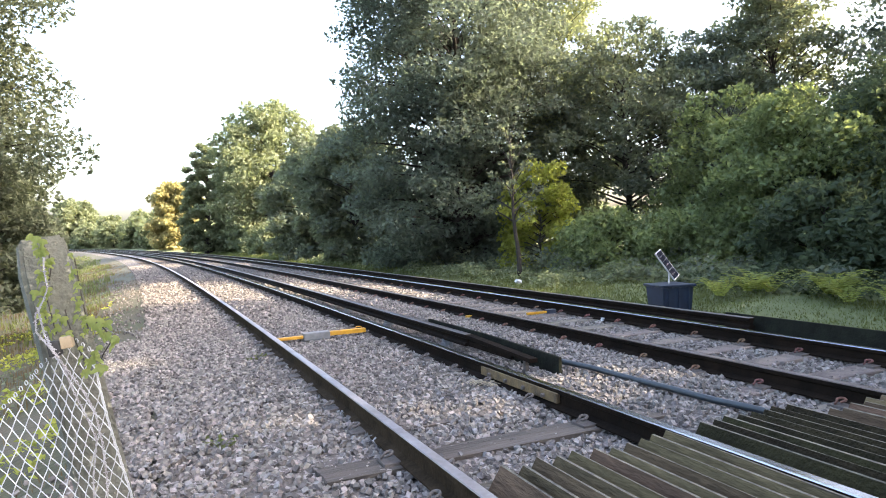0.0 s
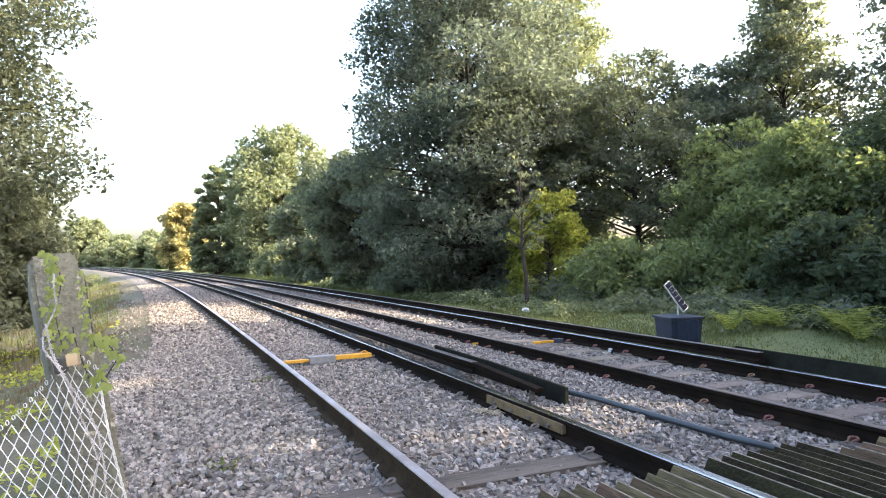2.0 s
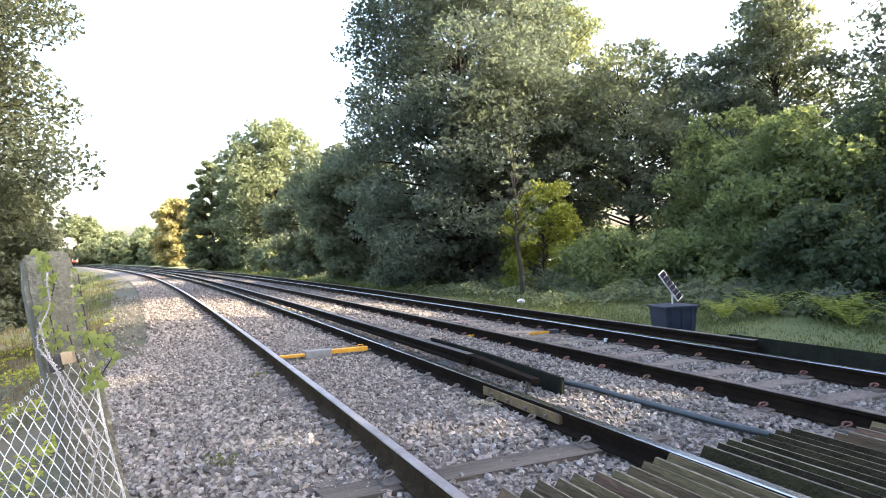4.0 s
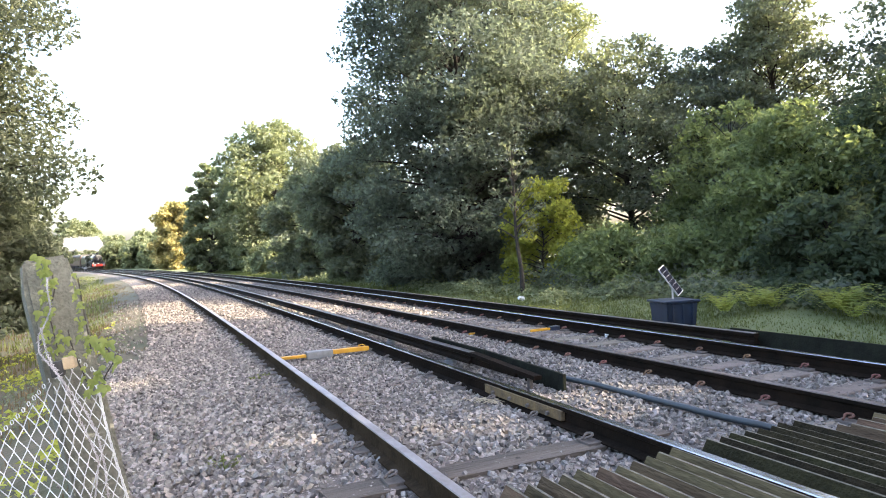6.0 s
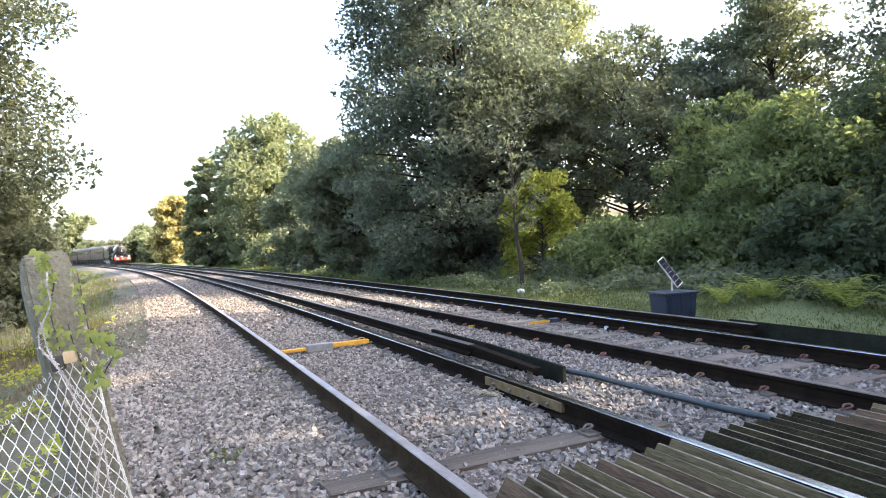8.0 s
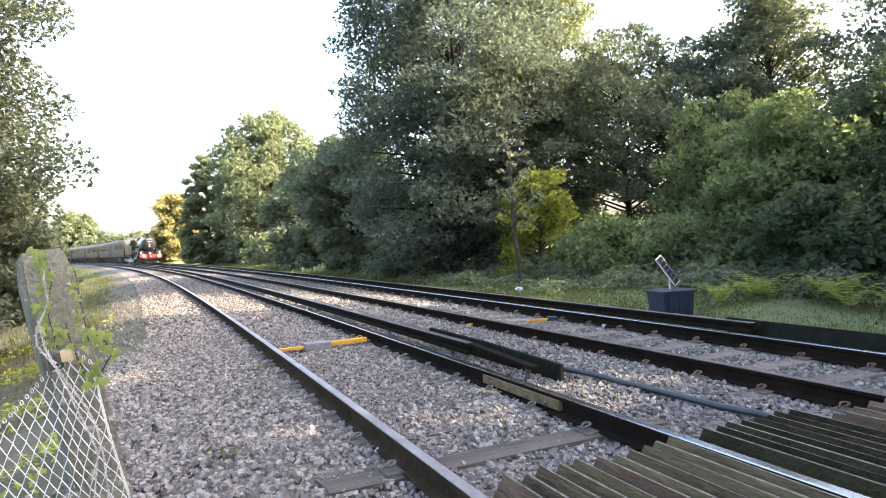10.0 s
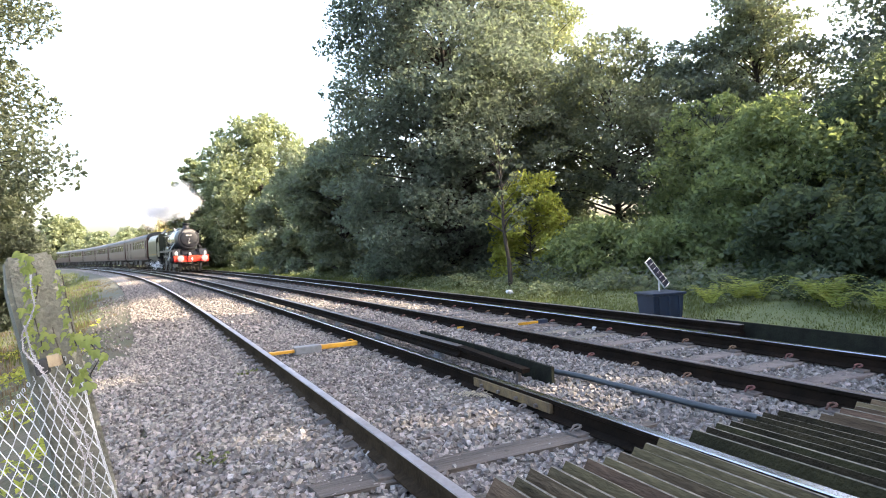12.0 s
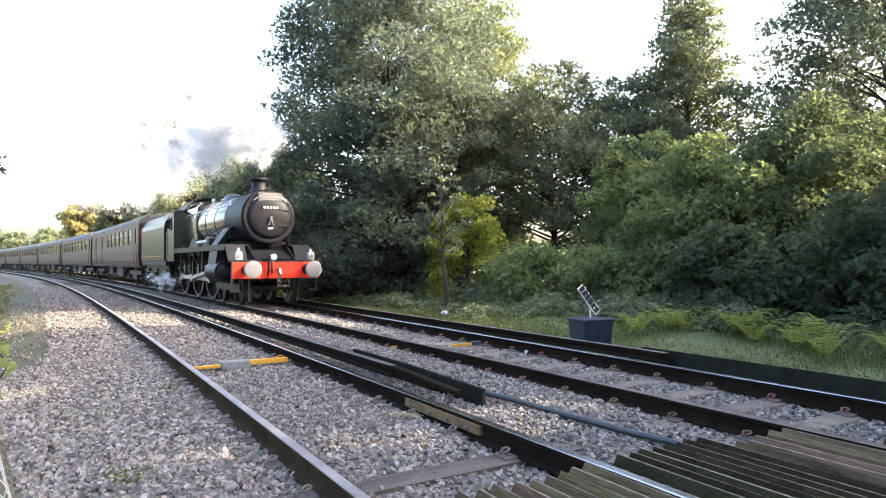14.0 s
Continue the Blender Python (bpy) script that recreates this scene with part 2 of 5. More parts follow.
def line_pose(s, o=0.0, z=0.0):
    """Pose whose y axis points along the line away from the camera."""
    x, y, zz = on_line(np.float64(s), o, z)
    return pose(x, y, zz, 0, 0, -math.degrees(heading(s)))


def extrude(name, profile, s0, s1, o, step=0.5, z=0.0, closed=True, rough=0.0):
    """A profile of (across, up) drawn along the line."""
    ss = np.arange(s0, s1 + step * 0.5, step)
    pr = np.array(profile, float)
    v = np.stack([on_line(ss, o + px, z + pz) for px, pz in pr], 1)
    n = len(pr)
    i, j = np.meshgrid(np.arange(len(ss) - 1), np.arange(n if closed else n - 1), indexing="ij")
    q = np.stack([i * n + j, (i + 1) * n + j, (i + 1) * n + (j + 1) % n, i * n + (j + 1) % n], -1).reshape(-1, 4)
    me = quick_mesh(name, v.reshape(-1, 3), q)
    if closed:
        bm = bmesh.new()
        bm.from_mesh(me)
        bm.verts.ensure_lookup_table()
        for k in (0, len(ss) - 1):
            bm.faces.new([bm.verts[k * n + a] for a in range(n)])
        bmesh.ops.recalc_face_normals(bm, faces=bm.faces)
        bm.to_mesh(me)
        bm.free()
    return me


# ---- ground ----
rng = np.random.default_rng(7)


def smooth_noise(x, y, scale, seed=0.0):
    return np.array([noise.noise(Vector((a * scale + seed, b * scale - seed, seed))) for a, b in zip(np.ravel(x), np.ravel(y))]).reshape(np.shape(x))


CROSS = [(-60, -0.9), (-30, -1.0), (-14, -1.0), (-8, -1.0), (-5.4, -0.95), (-4.3, -0.72), (-3.3, -0.45), (-2.7, -0.29), (-2.3, -0.235), (-1.3, -0.205), (-0.75, -0.2), (0, -0.2), (0.75, -0.2),
         (1.0, -0.19), (1.3, -0.18), (1.75, -0.165), (2.2, -0.175), (2.66, -0.2), (3.4, -0.2), (4.17, -0.2), (4.8, -0.22), (5.2, -0.28), (5.7, -0.25), (7.5, -0.12), (10, 0.0), (16, 0.2), (40, 0.3), (90, 0.3)]


def ground_height(o):
    return np.interp(o, [c[0] for c in CROSS], [c[1] for c in CROSS])


def deep_bed(s, o):
    """Past the crossing the ballast lies up to the tops of the sleepers."""
    return np.clip((s - 4.9) / 0.5, 0, 1) * 0.024 * np.clip((o + 2.1) / 0.6, 0, 1) * np.clip((2.95 - o) / 0.4, 0, 1)


def strip(name, offsets, s0, s1, step, lift, bumpy):
    ss = np.arange(s0, s1 + 0.01, step)
    o, s = np.meshgrid(offsets, ss)
    p = on_line(s, o)
    z = ground_height(o) + lift + deep_bed(s, o) + bumpy * smooth_noise(p[..., 0], p[..., 1], 1.3)
    v = np.dstack([p[..., 0], p[..., 1], z]).reshape(-1, 3)
    n = len(offsets)
    i, j = np.meshgrid(np.arange(len(ss) - 1), np.arange(n - 1), indexing="ij")
    q = np.stack([i * n + j, i * n + j + 1, (i + 1) * n + j + 1, (i + 1) * n + j], -1).reshape(-1, 4)
    return quick_mesh(name, v, q)


def build_ground():
    bm = bmesh.new()
    bmesh.ops.create_grid(bm, x_segments=8, y_segments=8, size=2400, matrix=Matrix.Translation((0, 0, -1.35)))
    tagged(part("ground", bm, SOIL), "earth and low growth beside and beyond the line", "ground", kind="structure")
    wide = [c[0] for c in CROSS if c[0] <= -2.3] + [-1.8, 5.2, 5.7, 6.5, 7.5, 10, 16, 40, 90]
    left = strip("verge", [w for w in wide if w < 0], -28, 300, 1.0, -0.035, 0.03)
    tagged(part_mesh("verge", left, SOIL, smooth=True), "dry earthy verge with brown weeds below the ballast shoulder", "verge", kind="structure")
    right = strip("grass_verge", [w for w in wide if w > 0], -28, 300, 2.0, -0.02, 0.06)
    tagged(part_mesh("grass_verge", right, material("verge_green", (0.100, 0.118, 0.040), (0.066, 0.080, 0.028), 1.4, 0.95, bump=0.8, bump_scale=25), smooth=True), "short green grass verge beside the far track", "grass verge", kind="structure")
    bed = strip("ballast_bed", list(np.arange(-2.15, 5.41, 0.3)), -28, 300, 0.5, 0.0, 0.025)
    return tagged(part_mesh("ballast_bed", bed, BALLAST, smooth=True), "bed of grey and pinkish broken stone under both tracks", "ballast", kind="structure")


BED = build_ground()


def stone_shapes(count=10):
    out = []
    base = np.array([[x, y, z] for x in (-1, 1) for y in (-1, 1) for z in (-1, 1)], float)
    quads = np.array([[0, 1, 3, 2], [4, 6, 7, 5], [0, 4, 5, 1], [2, 3, 7, 6], [0, 2, 6, 4], [1, 5, 7, 3]])
    r = np.random.default_rng(3)
    for _ in range(count):
        out.append(base * r.uniform(0.45, 1.0, (8, 3)) * r.uniform(0.7, 1.15, 3))
    return out, quads


SHAPES, STONE_QUADS = stone_shapes()


def turns(r, n):
    q = r.normal(size=(n, 4))
    q /= np.linalg.norm(q, axis=1)[:, None]
    w, x, y, z = q.T
    return np.stack([np.stack([1 - 2 * (y * y + z * z), 2 * (x * y - z * w), 2 * (x * z + y * w)], -1),
                     np.stack([2 * (x * y + z * w), 1 - 2 * (x * x + z * z), 2 * (y * z - x * w)], -1),
                     np.stack([2 * (x * z - y * w), 2 * (y * z + x * w), 1 - 2 * (x * x + y * y)], -1)], 1)


def stone_field(name, count, s_range, o_range, size, power=1.0):
    r = np.random.default_rng(int(abs(s_range[0]) * 10 + count) % 9999)
    s = s_range[0] + (s_range[1] - s_range[0]) * r.random(count) ** power
    o = r.uniform(*o_range, count)
    p = on_line(s, o)
    scale = r.uniform(0.6, 1.25, count) * size * 0.5
    p[:, 2] = ground_height(o) + deep_bed(s, o) + scale * 0.25 + r.uniform(-0.01, 0.012, count)
    shape = np.array(SHAPES)[r.integers(0, len(SHAPES), count)]
    v = np.einsum("nij,nkj->nki", turns(r, count), shape * scale[:, None, None]) + p[:, None]
    f = (np.arange(count)[:, None, None] * 8 + STONE_QUADS[None]).reshape(-1, 4)
    ob = part_mesh(name, quick_mesh(name, v.reshape(-1, 3), f), STONE, BED)
    ob["kind"] = "stuff"
    return ob


stone_field("ballast_stones", 57000, (1.0, 13), (-2.3, 5.1), 0.046)
stone_field("ballast_stones", 3400, (1.5, 12), (-2.75, -2.25), 0.05)
stone_field("ballast_stones", 900, (2.0, 30), (-3.1, -2.2), 0.045)
stone_field("ballast_stones", 33000, (13, 46), (-2.2, 5.0), 0.072, 1.3)


# ---- tracks ----
RAIL_PROFILE = [(-0.07, -0.159), (0.07, -0.159), (0.07, -0.148), (0.012, -0.125), (0.010, -0.052), (0.034, -0.038), (0.035, -0.008), (-0.035, -0.008), (-0.034, -0.038), (-0.010, -0.052), (-0.012, -0.125), (-0.07, -0.148)]
HEAD_PROFILE = [(-0.034, -0.0078), (0.034, -0.0078), (0.030, 0.0), (-0.030, 0.0)]


def rail(o, shiny, label, web=None):
    root = tagged(empty("rail"), label, "rail", "running rails", "structure")
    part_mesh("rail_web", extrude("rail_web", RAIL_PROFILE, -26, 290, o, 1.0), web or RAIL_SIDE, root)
    part_mesh("rail_head", extrude("rail_head", HEAD_PROFILE, -26, 290, o, 1.0), shiny, root, "worn running surface")
    return root


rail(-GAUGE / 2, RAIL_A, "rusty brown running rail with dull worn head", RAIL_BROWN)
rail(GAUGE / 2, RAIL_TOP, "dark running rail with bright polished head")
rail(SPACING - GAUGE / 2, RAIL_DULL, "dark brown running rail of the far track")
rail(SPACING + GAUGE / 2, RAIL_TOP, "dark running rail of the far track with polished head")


def conductor(o, s0, s1, label):
    root = tagged(empty("conductor_rail"), label, "conductor rail", "conductor rails")
    prof = [(-0.055, -0.06), (0.055, -0.06), (0.05, -0.03), (0.02, -0.015), (0.02, 0.02), (0.045, 0.035), (0.045, 0.072), (-0.045, 0.072), (-0.045, 0.035), (-0.02, 0.02), (-0.02, -0.015), (-0.05, -0.03)]
    part_mesh("rail_body", extrude("rail_body", prof, s0, s1, o, 1.0), RAIL_SIDE, root)
    part_mesh("contact_surface", extrude("contact_surface", [(-0.043, 0.0722), (0.043, 0.0722), (0.038, 0.077), (-0.038, 0.077)], s0, s1, o, 1.0), COND_TOP, root, "grey worn contact surface")
    pot = bmesh.new()
    cyl(pot, (0, 0, -0.2), (0, 0, -0.10), 0.09, 0.075, 10)
    cyl(pot, (0, 0, -0.10), (0, 0, -0.055), 0.05, 0.06, 10)
    first = None
    for k, s in enumerate(np.arange(s0 + 0.6, min(s1, s0 + 75), 2.1)):
        if first is None:
            first = part("insulator", pot, GREY_CASE, root)
        else:
            c = new("insulator", first.data)
            c.parent = root
            c.matrix_basis = line_pose(s, o)
            continue
        first.matrix_basis = line_pose(s, o)
    return root


E_OFF = GAUGE / 2 + 0.42
F_OFF = SPACING + GAUGE / 2 + 0.42
near_cond = conductor(E_OFF, 7.6, 290, "dark steel conductor rail raised on insulators between the tracks")
conductor(F_OFF, 6.55, 290, "dark steel conductor rail beyond the far track")


def ramp():
    bm = bmesh.new()
    prof = [(-0.045, 0.035), (0.045, 0.035), (0.045, 0.075), (-0.045, 0.075)]
    for y, dz in ((0.0, -0.058), (1.35, 0.0)):
        for x, z in prof:
            bm.verts.new((x, y, z + dz))
    bm.verts.ensure_lookup_table()
    for f in ((3, 2, 1, 0), (4, 5, 6, 7), (0, 1, 5, 4), (1, 2, 6, 5), (2, 3, 7, 6), (3, 0, 4, 7)):
        bm.faces.new([bm.verts[i] for i in f])
    bmesh.ops.recalc_face_normals(bm, faces=bm.faces)
    box(bm, -0.012, 0.012, 0.4, 1.35, -0.06, 0.0)
    ob = part("end_ramp", bm, RAIL_SIDE, near_cond, "ramped rail end")
    ob.matrix_basis = line_pose(6.24, E_OFF)
    leg = boxed(-0.02, 0.02, 0.0, 0.04, -0.19, -0.022)
    part("end_bracket", leg, CLIP_OLD, near_cond).matrix_basis = line_pose(6.36, E_OFF)


ramp()


def guard_board(o, s0, s1, z0, z1, label, taper=0.0):
    root = tagged(empty("guard_board", line_pose(s0, o)), label, "guard board", "guard boards")
    n = max(1, int((s1 - s0) / (1.05 if taper else 2.4)))
    for k in range(n):
        a, b = s0 + (s1 - s0) * k / n + 0.01, s0 + (s1 - s0) * (k + 1) / n - 0.01
        bm = boxed(-0.018, 0.018, a - s0, b - s0, z0, z1, 0.006)
        if taper and k == 0:
            for v in bm.verts:
                if v.co.y < 0.12 and v.co.z > (z0 + z1) / 2:
                    v.co.z -= taper
        part("board", bm, GUARD, root)
    for s in np.arange(s0 + 0.7, s1, 1.6):
        part("post", boxed(0.018, 0.045, s - s0 - 0.03, s - s0 + 0.03, -0.2, z1 - 0.02), GUARD, root)
    return root


guard_board(E_OFF + 0.20, 6.07, 9.2, -0.14, 0.07, "black tarred timber guard board beside the conductor rail end", 0.035)
for a, b in ((-24, -16), (-16, -8), (-8, 0.0), (0.0, 7.2)):
    guard_board(F_OFF + 0.13, a, b - 0.05, -0.19, 0.082, "dark mossy timber guard board past the far conductor rail")


def clip_mesh(name):
    pts = [(0.03 * math.cos(a), 0.032 * math.sin(a) * 1.1, 0.012 + 0.028 * math.sin(a * 0.5)) for a in np.linspace(0.3, 5.6, 12)]
    pts += [(0.055, -0.02, 0.0)]
    return tubes(name, [(pts, 0.0105)], 6)


CLIP_MESH = clip_mesh("clip")
CLIP_MESH.materials.append(CLIP)
CLIP_OLD_MESH = clip_mesh("clip_old")
CLIP_OLD_MESH.materials.append(CLIP_OLD)


def sleeper(kind, variant):
    bm = bmesh.new()
    r = random.Random(variant)
    if kind == "wood":
        box(bm, -1.3, 1.3, -0.125, 0.125, -0.29, -0.162, 0.012)
        for v in bm.verts:
            v.co += Vector((r.uniform(-0.02, 0.02), r.uniform(-0.008, 0.008), r.uniform(-0.006, 0.004)))
    else:
        box(bm, -1.25, 1.25, -0.13, 0.13, -0.36, -0.165, 0.02)
        for v in bm.verts:
            if abs(v.co.x) < 0.3 and v.co.z > -0.2:
                v.co.z -= 0.02
    me = bpy.data.meshes.new("sleeper")
    bm.to_mesh(me)
    bm.free()
    me.materials.append(SLEEPER if kind == "wood" else SLEEPER_C)
    return me


WOODS = [sleeper("wood", k) for k in range(4)]
CONCS = [sleeper("concrete", k) for k in range(2)]
plate = boxed(-0.17, 0.17, -0.08, 0.08, -0.175, -0.145, 0.006)
PLATE = bpy.data.meshes.new("baseplate")
plate.to_mesh(PLATE)
plate.free()
PLATE.materials.append(CLIP_OLD)


def track_sleepers(o, meshes, clip, group, label, first, count):
    for k in range(count):
        s = first + 0.71 * k
        root = new("sleeper", meshes[(k * 7) % len(meshes)])
        root.matrix_basis = line_pose(s, o) @ pose(0, 0, 0, 0, 0, random.Random(k).uniform(-0.8, 0.8))
        tagged(root, label, "sleeper", group)
        if s < 32:
            for side in (-1, 1):
                b = new("baseplate", PLATE)
                b.parent, b.matrix_basis = root, pose(side * GAUGE / 2, 0, 0.002)
                for out in (-1, 1):
                    c = new("clip", clip)
                    c.parent = root
                    c.matrix_basis = pose(side * GAUGE / 2 + out * 0.115, 0, -0.135, 0, 0, 180 if out < 0 else 0) @ Matrix.Scale(0.92, 4)


track_sleepers(0, WOODS, CLIP_OLD_MESH, "near track sleepers", "grey weathered timber sleeper half buried in ballast", -8.0, 90)
track_sleepers(SPACING, CONCS, CLIP_MESH, "far track sleepers", "stained concrete sleeper with rusty rail clips", -7.95, 90)


def tie_bar(s, o, grey):
    root = tagged(empty("tie_bar", line_pose(s, o, -0.10)), "yellow painted bar across the rails with grey casing", "tie bar")
    part("bar_end", boxed(*((-0.62, -0.25) if grey else (-0.05, 0.33)), *((-0.035, 0.035) if grey else (-0.018, 0.018)), -0.02, 0.02, 0.008), YELLOW, root, "yellow bar end")
    if not grey:
        part("bar_cap", boxed(0.33, 0.50, -0.05, 0.05, -0.03, 0.04, 0.01), BOX_BLUE, root, "dark blue cap")
        return root
    part("bar_end", boxed(0.08, 0.62, -0.04, 0.04, -0.015, 0.045, 0.008), YELLOW, root, "yellow bar end")
    if grey:
        part("casing", boxed(-0.28, 0.09, -0.075, 0.075, -0.05, 0.055, 0.015), GREY_CASE, root, "grey casing")
        ring = tubes("lifting_ring", [([(0.52 + 0.05 * math.cos(a), 0, 0.045 + 0.03 * math.sin(a)) for a in np.linspace(0, math.pi, 9)], 0.007)])
        part_mesh("lifting_ring", ring, YELLOW, root)
    return root


def fishplate(s, o):
    root = tagged(empty("fishplate", line_pose(s, o)), "ochre rusted fishplate bolted to the rail web", "fishplate")
    part("plate", boxed(-0.05, -0.012, 0, 1.26, -0.118, -0.036, 0.008), RUST_PLATE, root)
    for y in (0.18, 0.48, 0.78, 1.08):
        b = bmesh.new()
        cyl(b, (-0.05, y, -0.085), (-0.075, y, -0.085), 0.018, seg=6)
        part("bolt", b, CLIP_OLD, root)


tie_bar(9.76, 0.0, True)
tie_bar(9.78, SPACING, False)
stub = tagged(empty("yellow_bar", line_pose(10.35, SPACING - 0.72, -0.135)), "short yellow painted bar lying beside the far rail", "bar")
part("bar", boxed(-0.15, 0.15, -0.025, 0.025, -0.02, 0.02, 0.008), YELLOW, stub)
fishplate(5.2, GAUGE / 2)


def guard_panel(o0, o1, s0, s1, label, wood=None):
    """Rows of triangular timber arris rails that keep trespassers off."""
    root = tagged(empty("trespass_guard", line_pose(s0, o0)), label, "trespass guard", "trespass guards at the crossing")
    pitch = 0.118
    n = int((o1 - o0) / pitch)
    for k in range(n):
        r = random.Random(k * 13 + int(o0 * 10))
        x = k * pitch
        y1 = s1 - s0 + r.uniform(-0.05, 0.03)
        bm = bmesh.new()
        top = 0.0 + r.uniform(-0.008, 0.006)
        pr = [(x + 0.003, -0.12), (x + pitch - 0.003, -0.12), (x + 0.094 + r.uniform(-0.005, 0.005), top), (x + 0.083, top)]
        rows = []
        for y in np.linspace(0, y1, 7):
            rows.append([bm.verts.new((px + r.uniform(-0.002, 0.002), y, pz + (r.uniform(-0.004, 0.004) if i > 1 else 0))) for i, (px, pz) in enumerate(pr)])
        for a, b in zip(rows, rows[1:]):
            for i in range(4):
                # narrow crest face takes the paler wood colour
                bm.faces.new((a[i], a[(i + 1) % 4], b[(i + 1) % 4], b[i])).material_index = 1 if i == 2 else 0
        bm.faces.new(rows[0]), bm.faces.new(rows[-1])
        bmesh.ops.recalc_face_normals(bm, faces=bm.faces)
        part("slat", bm, [wood or GUARD_LIGHT, PALE_CREST], root)
    return root


guard_panel(-0.64, 0.68, -3, 3.98, "grey ridged timber trespass guard between the near rails")
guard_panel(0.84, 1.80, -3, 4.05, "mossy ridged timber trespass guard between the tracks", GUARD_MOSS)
guard_panel(1.80, 2.60, -3, 3.85, "worn brown ridged timber trespass guard between the tracks")
guard_panel(2.74, 4.10, -3, 3.3, "grey ridged timber trespass guard between the far rails")
guard_panel(-1.55, -0.86, -3, 3.45, "grey ridged timber trespass guard outside the near rail")


def hose():
    pts = [on_line(6.25, 1.50, -0.05), on_line(5.98, 1.64, -0.075), on_line(5.6, 1.71, -0.10), on_line(5.0, 1.74, -0.10), on_line(4.6, 1.78, -0.11), on_line(4.25, 1.82, -0.10), on_line(3.9, 1.87, -0.13)]
    pts = np.array(pts)
    t = np.linspace(0, len(pts) - 1, 40)
    fine = np.stack([np.interp(t, range(len(pts)), pts[:, a]) for a in range(3)], 1)
    for _ in range(3):
        fine[1:-1] = (fine[:-2] + fine[1:-1] * 2 + fine[2:]) / 4
    tagged(part_mesh("cable", tubes("cable", [(fine, 0.027)], 10), HOSE, smooth=True), "thick dark sheathed cable lying on the ballast", "cable")


hose()


# ---- solar powered box ----
def solar_box():
    root = tagged(empty("equipment_box", pose(3.88, 10.95, -0.22, 0, 0, 14)), "dark blue plastic equipment box with a tilted solar panel", "equipment box")
    bm = bmesh.new()
    w, d, h = 0.265, 0.24, 0.44
    lo = [bm.verts.new((x * w, y * d, 0)) for x, y in ((-1, -1), (1, -1), (1, 1), (-1, 1))]
    hi = [bm.verts.new((x * (w + 0.03), y * (d + 0.03), h)) for x, y in ((-1, -1), (1, -1), (1, 1), (-1, 1))]
    bm.faces.new(lo[::-1]), bm.faces.new(hi)
    for i in range(4):
        bm.faces.new((lo[i], lo[(i + 1) % 4], hi[(i + 1) % 4], hi[i]))
    bmesh.ops.bevel(bm, geom=bm.edges[:], offset=0.015, segments=2, affect="EDGES")
    part("body", bm, BOX_BLUE, root)
    part("lid", boxed(-0.325, 0.325, -0.30, 0.30, h - 0.005, h + 0.035, 0.012), BOX_BLUE, root, "overhanging lid")
    for x in (-0.19, 0.0, 0.19):
        part("rib", boxed(x - 0.014, x + 0.014, -0.285, -0.262, 0.02, h - 0.03, 0.004), BOX_BLUE, root)
    pole = bmesh.new()
    cyl(pole, (0.03, 0.05, h), (0.03, 0.05, h + 0.24), 0.016)
    part("pole", pole, ALU, root)
    panel = part("solar_panel", boxed(-0.28, 0.28, -0.105, 0.105, -0.012, 0.012, 0.004), ALU, root, "small solar panel in a white frame")
    long_way = Vector((0.55, -0.1, -0.83)).normalized()
    short_way = Vector((0.61, 0.63, 0.33)).normalized()
    facing = long_way.cross(short_way)
    panel.matrix_basis = pose(0, 0, 0, 0, 0, -14) @ Matrix.Translation((-0.02, 0.03, h + 0.36)) @ Matrix((long_way, short_way, facing)).transposed().to_4x4()
    for i in range(6):
        for j in range(2):
            x, y = -0.263 + i * 0.0885, -0.094 + j * 0.095
            part("cell", boxed(x, x + 0.084, y, y + 0.091, 0.0115, 0.0145), PANEL_CELL, panel)
    lead = [(0.31, -0.05, h), (0.37, -0.05, h - 0.05), (0.40, -0.04, 0.2), (0.36, -0.03, 0.05), (0.44, 0.0, 0.0)]
    part_mesh("lead", tubes("lead", [(lead, 0.012)]), YELLOW, root, "yellow lead")


solar_box()


# ---- plants ----
def leaf_arrays(r, centres, size, up=0.55, long=1.5):
    """Folded diamond leaves at the centres, with random turns that lean upwards."""
    n = len(centres)
    nrm = r.normal(size=(n, 3))
    nrm /= np.linalg.norm(nrm, axis=1)[:, None]
    nrm[:, 2] = np.abs(nrm[:, 2]) + up
    nrm /= np.linalg.norm(nrm, axis=1)[:, None]
    a = np.cross(nrm, r.normal(size=(n, 3)))
    a /= np.linalg.norm(a, axis=1)[:, None]
    b = np.cross(nrm, a)
    s = (size * r.uniform(0.6, 1.3, n))[:, None]
    v = np.stack([centres - a * s * long * 0.5, centres + b * s * 0.45 + nrm * s * 0.12, centres + a * s * long * 0.5 - nrm * s * 0.15, centres - b * s * 0.45 + nrm * s * 0.12], 1)
    f = np.arange(n * 4).reshape(n, 4)
    return v.reshape(-1, 3), f


def crown_points(r, n, clusters, flat, spread):
    """Leaf places in flattened clumps round the cluster centres (x, y, z, radius)."""
    c = np.asarray(clusters)
    w = c[:, 3] ** 2
    k = r.choice(len(c), n, p=w / w.sum())
    d = r.normal(size=(n, 3))
    d /= np.linalg.norm(d, axis=1)[:, None]
    rad = r.random(n) ** 0.45
    p = c[k, :3] + d * (rad * c[k, 3] * spread)[:, None] * np.array([1, 1, flat])
    p[:, 2] -= 0.18 * c[k, 3] * np.linalg.norm(d[:, :2], axis=1) * rad
    return p


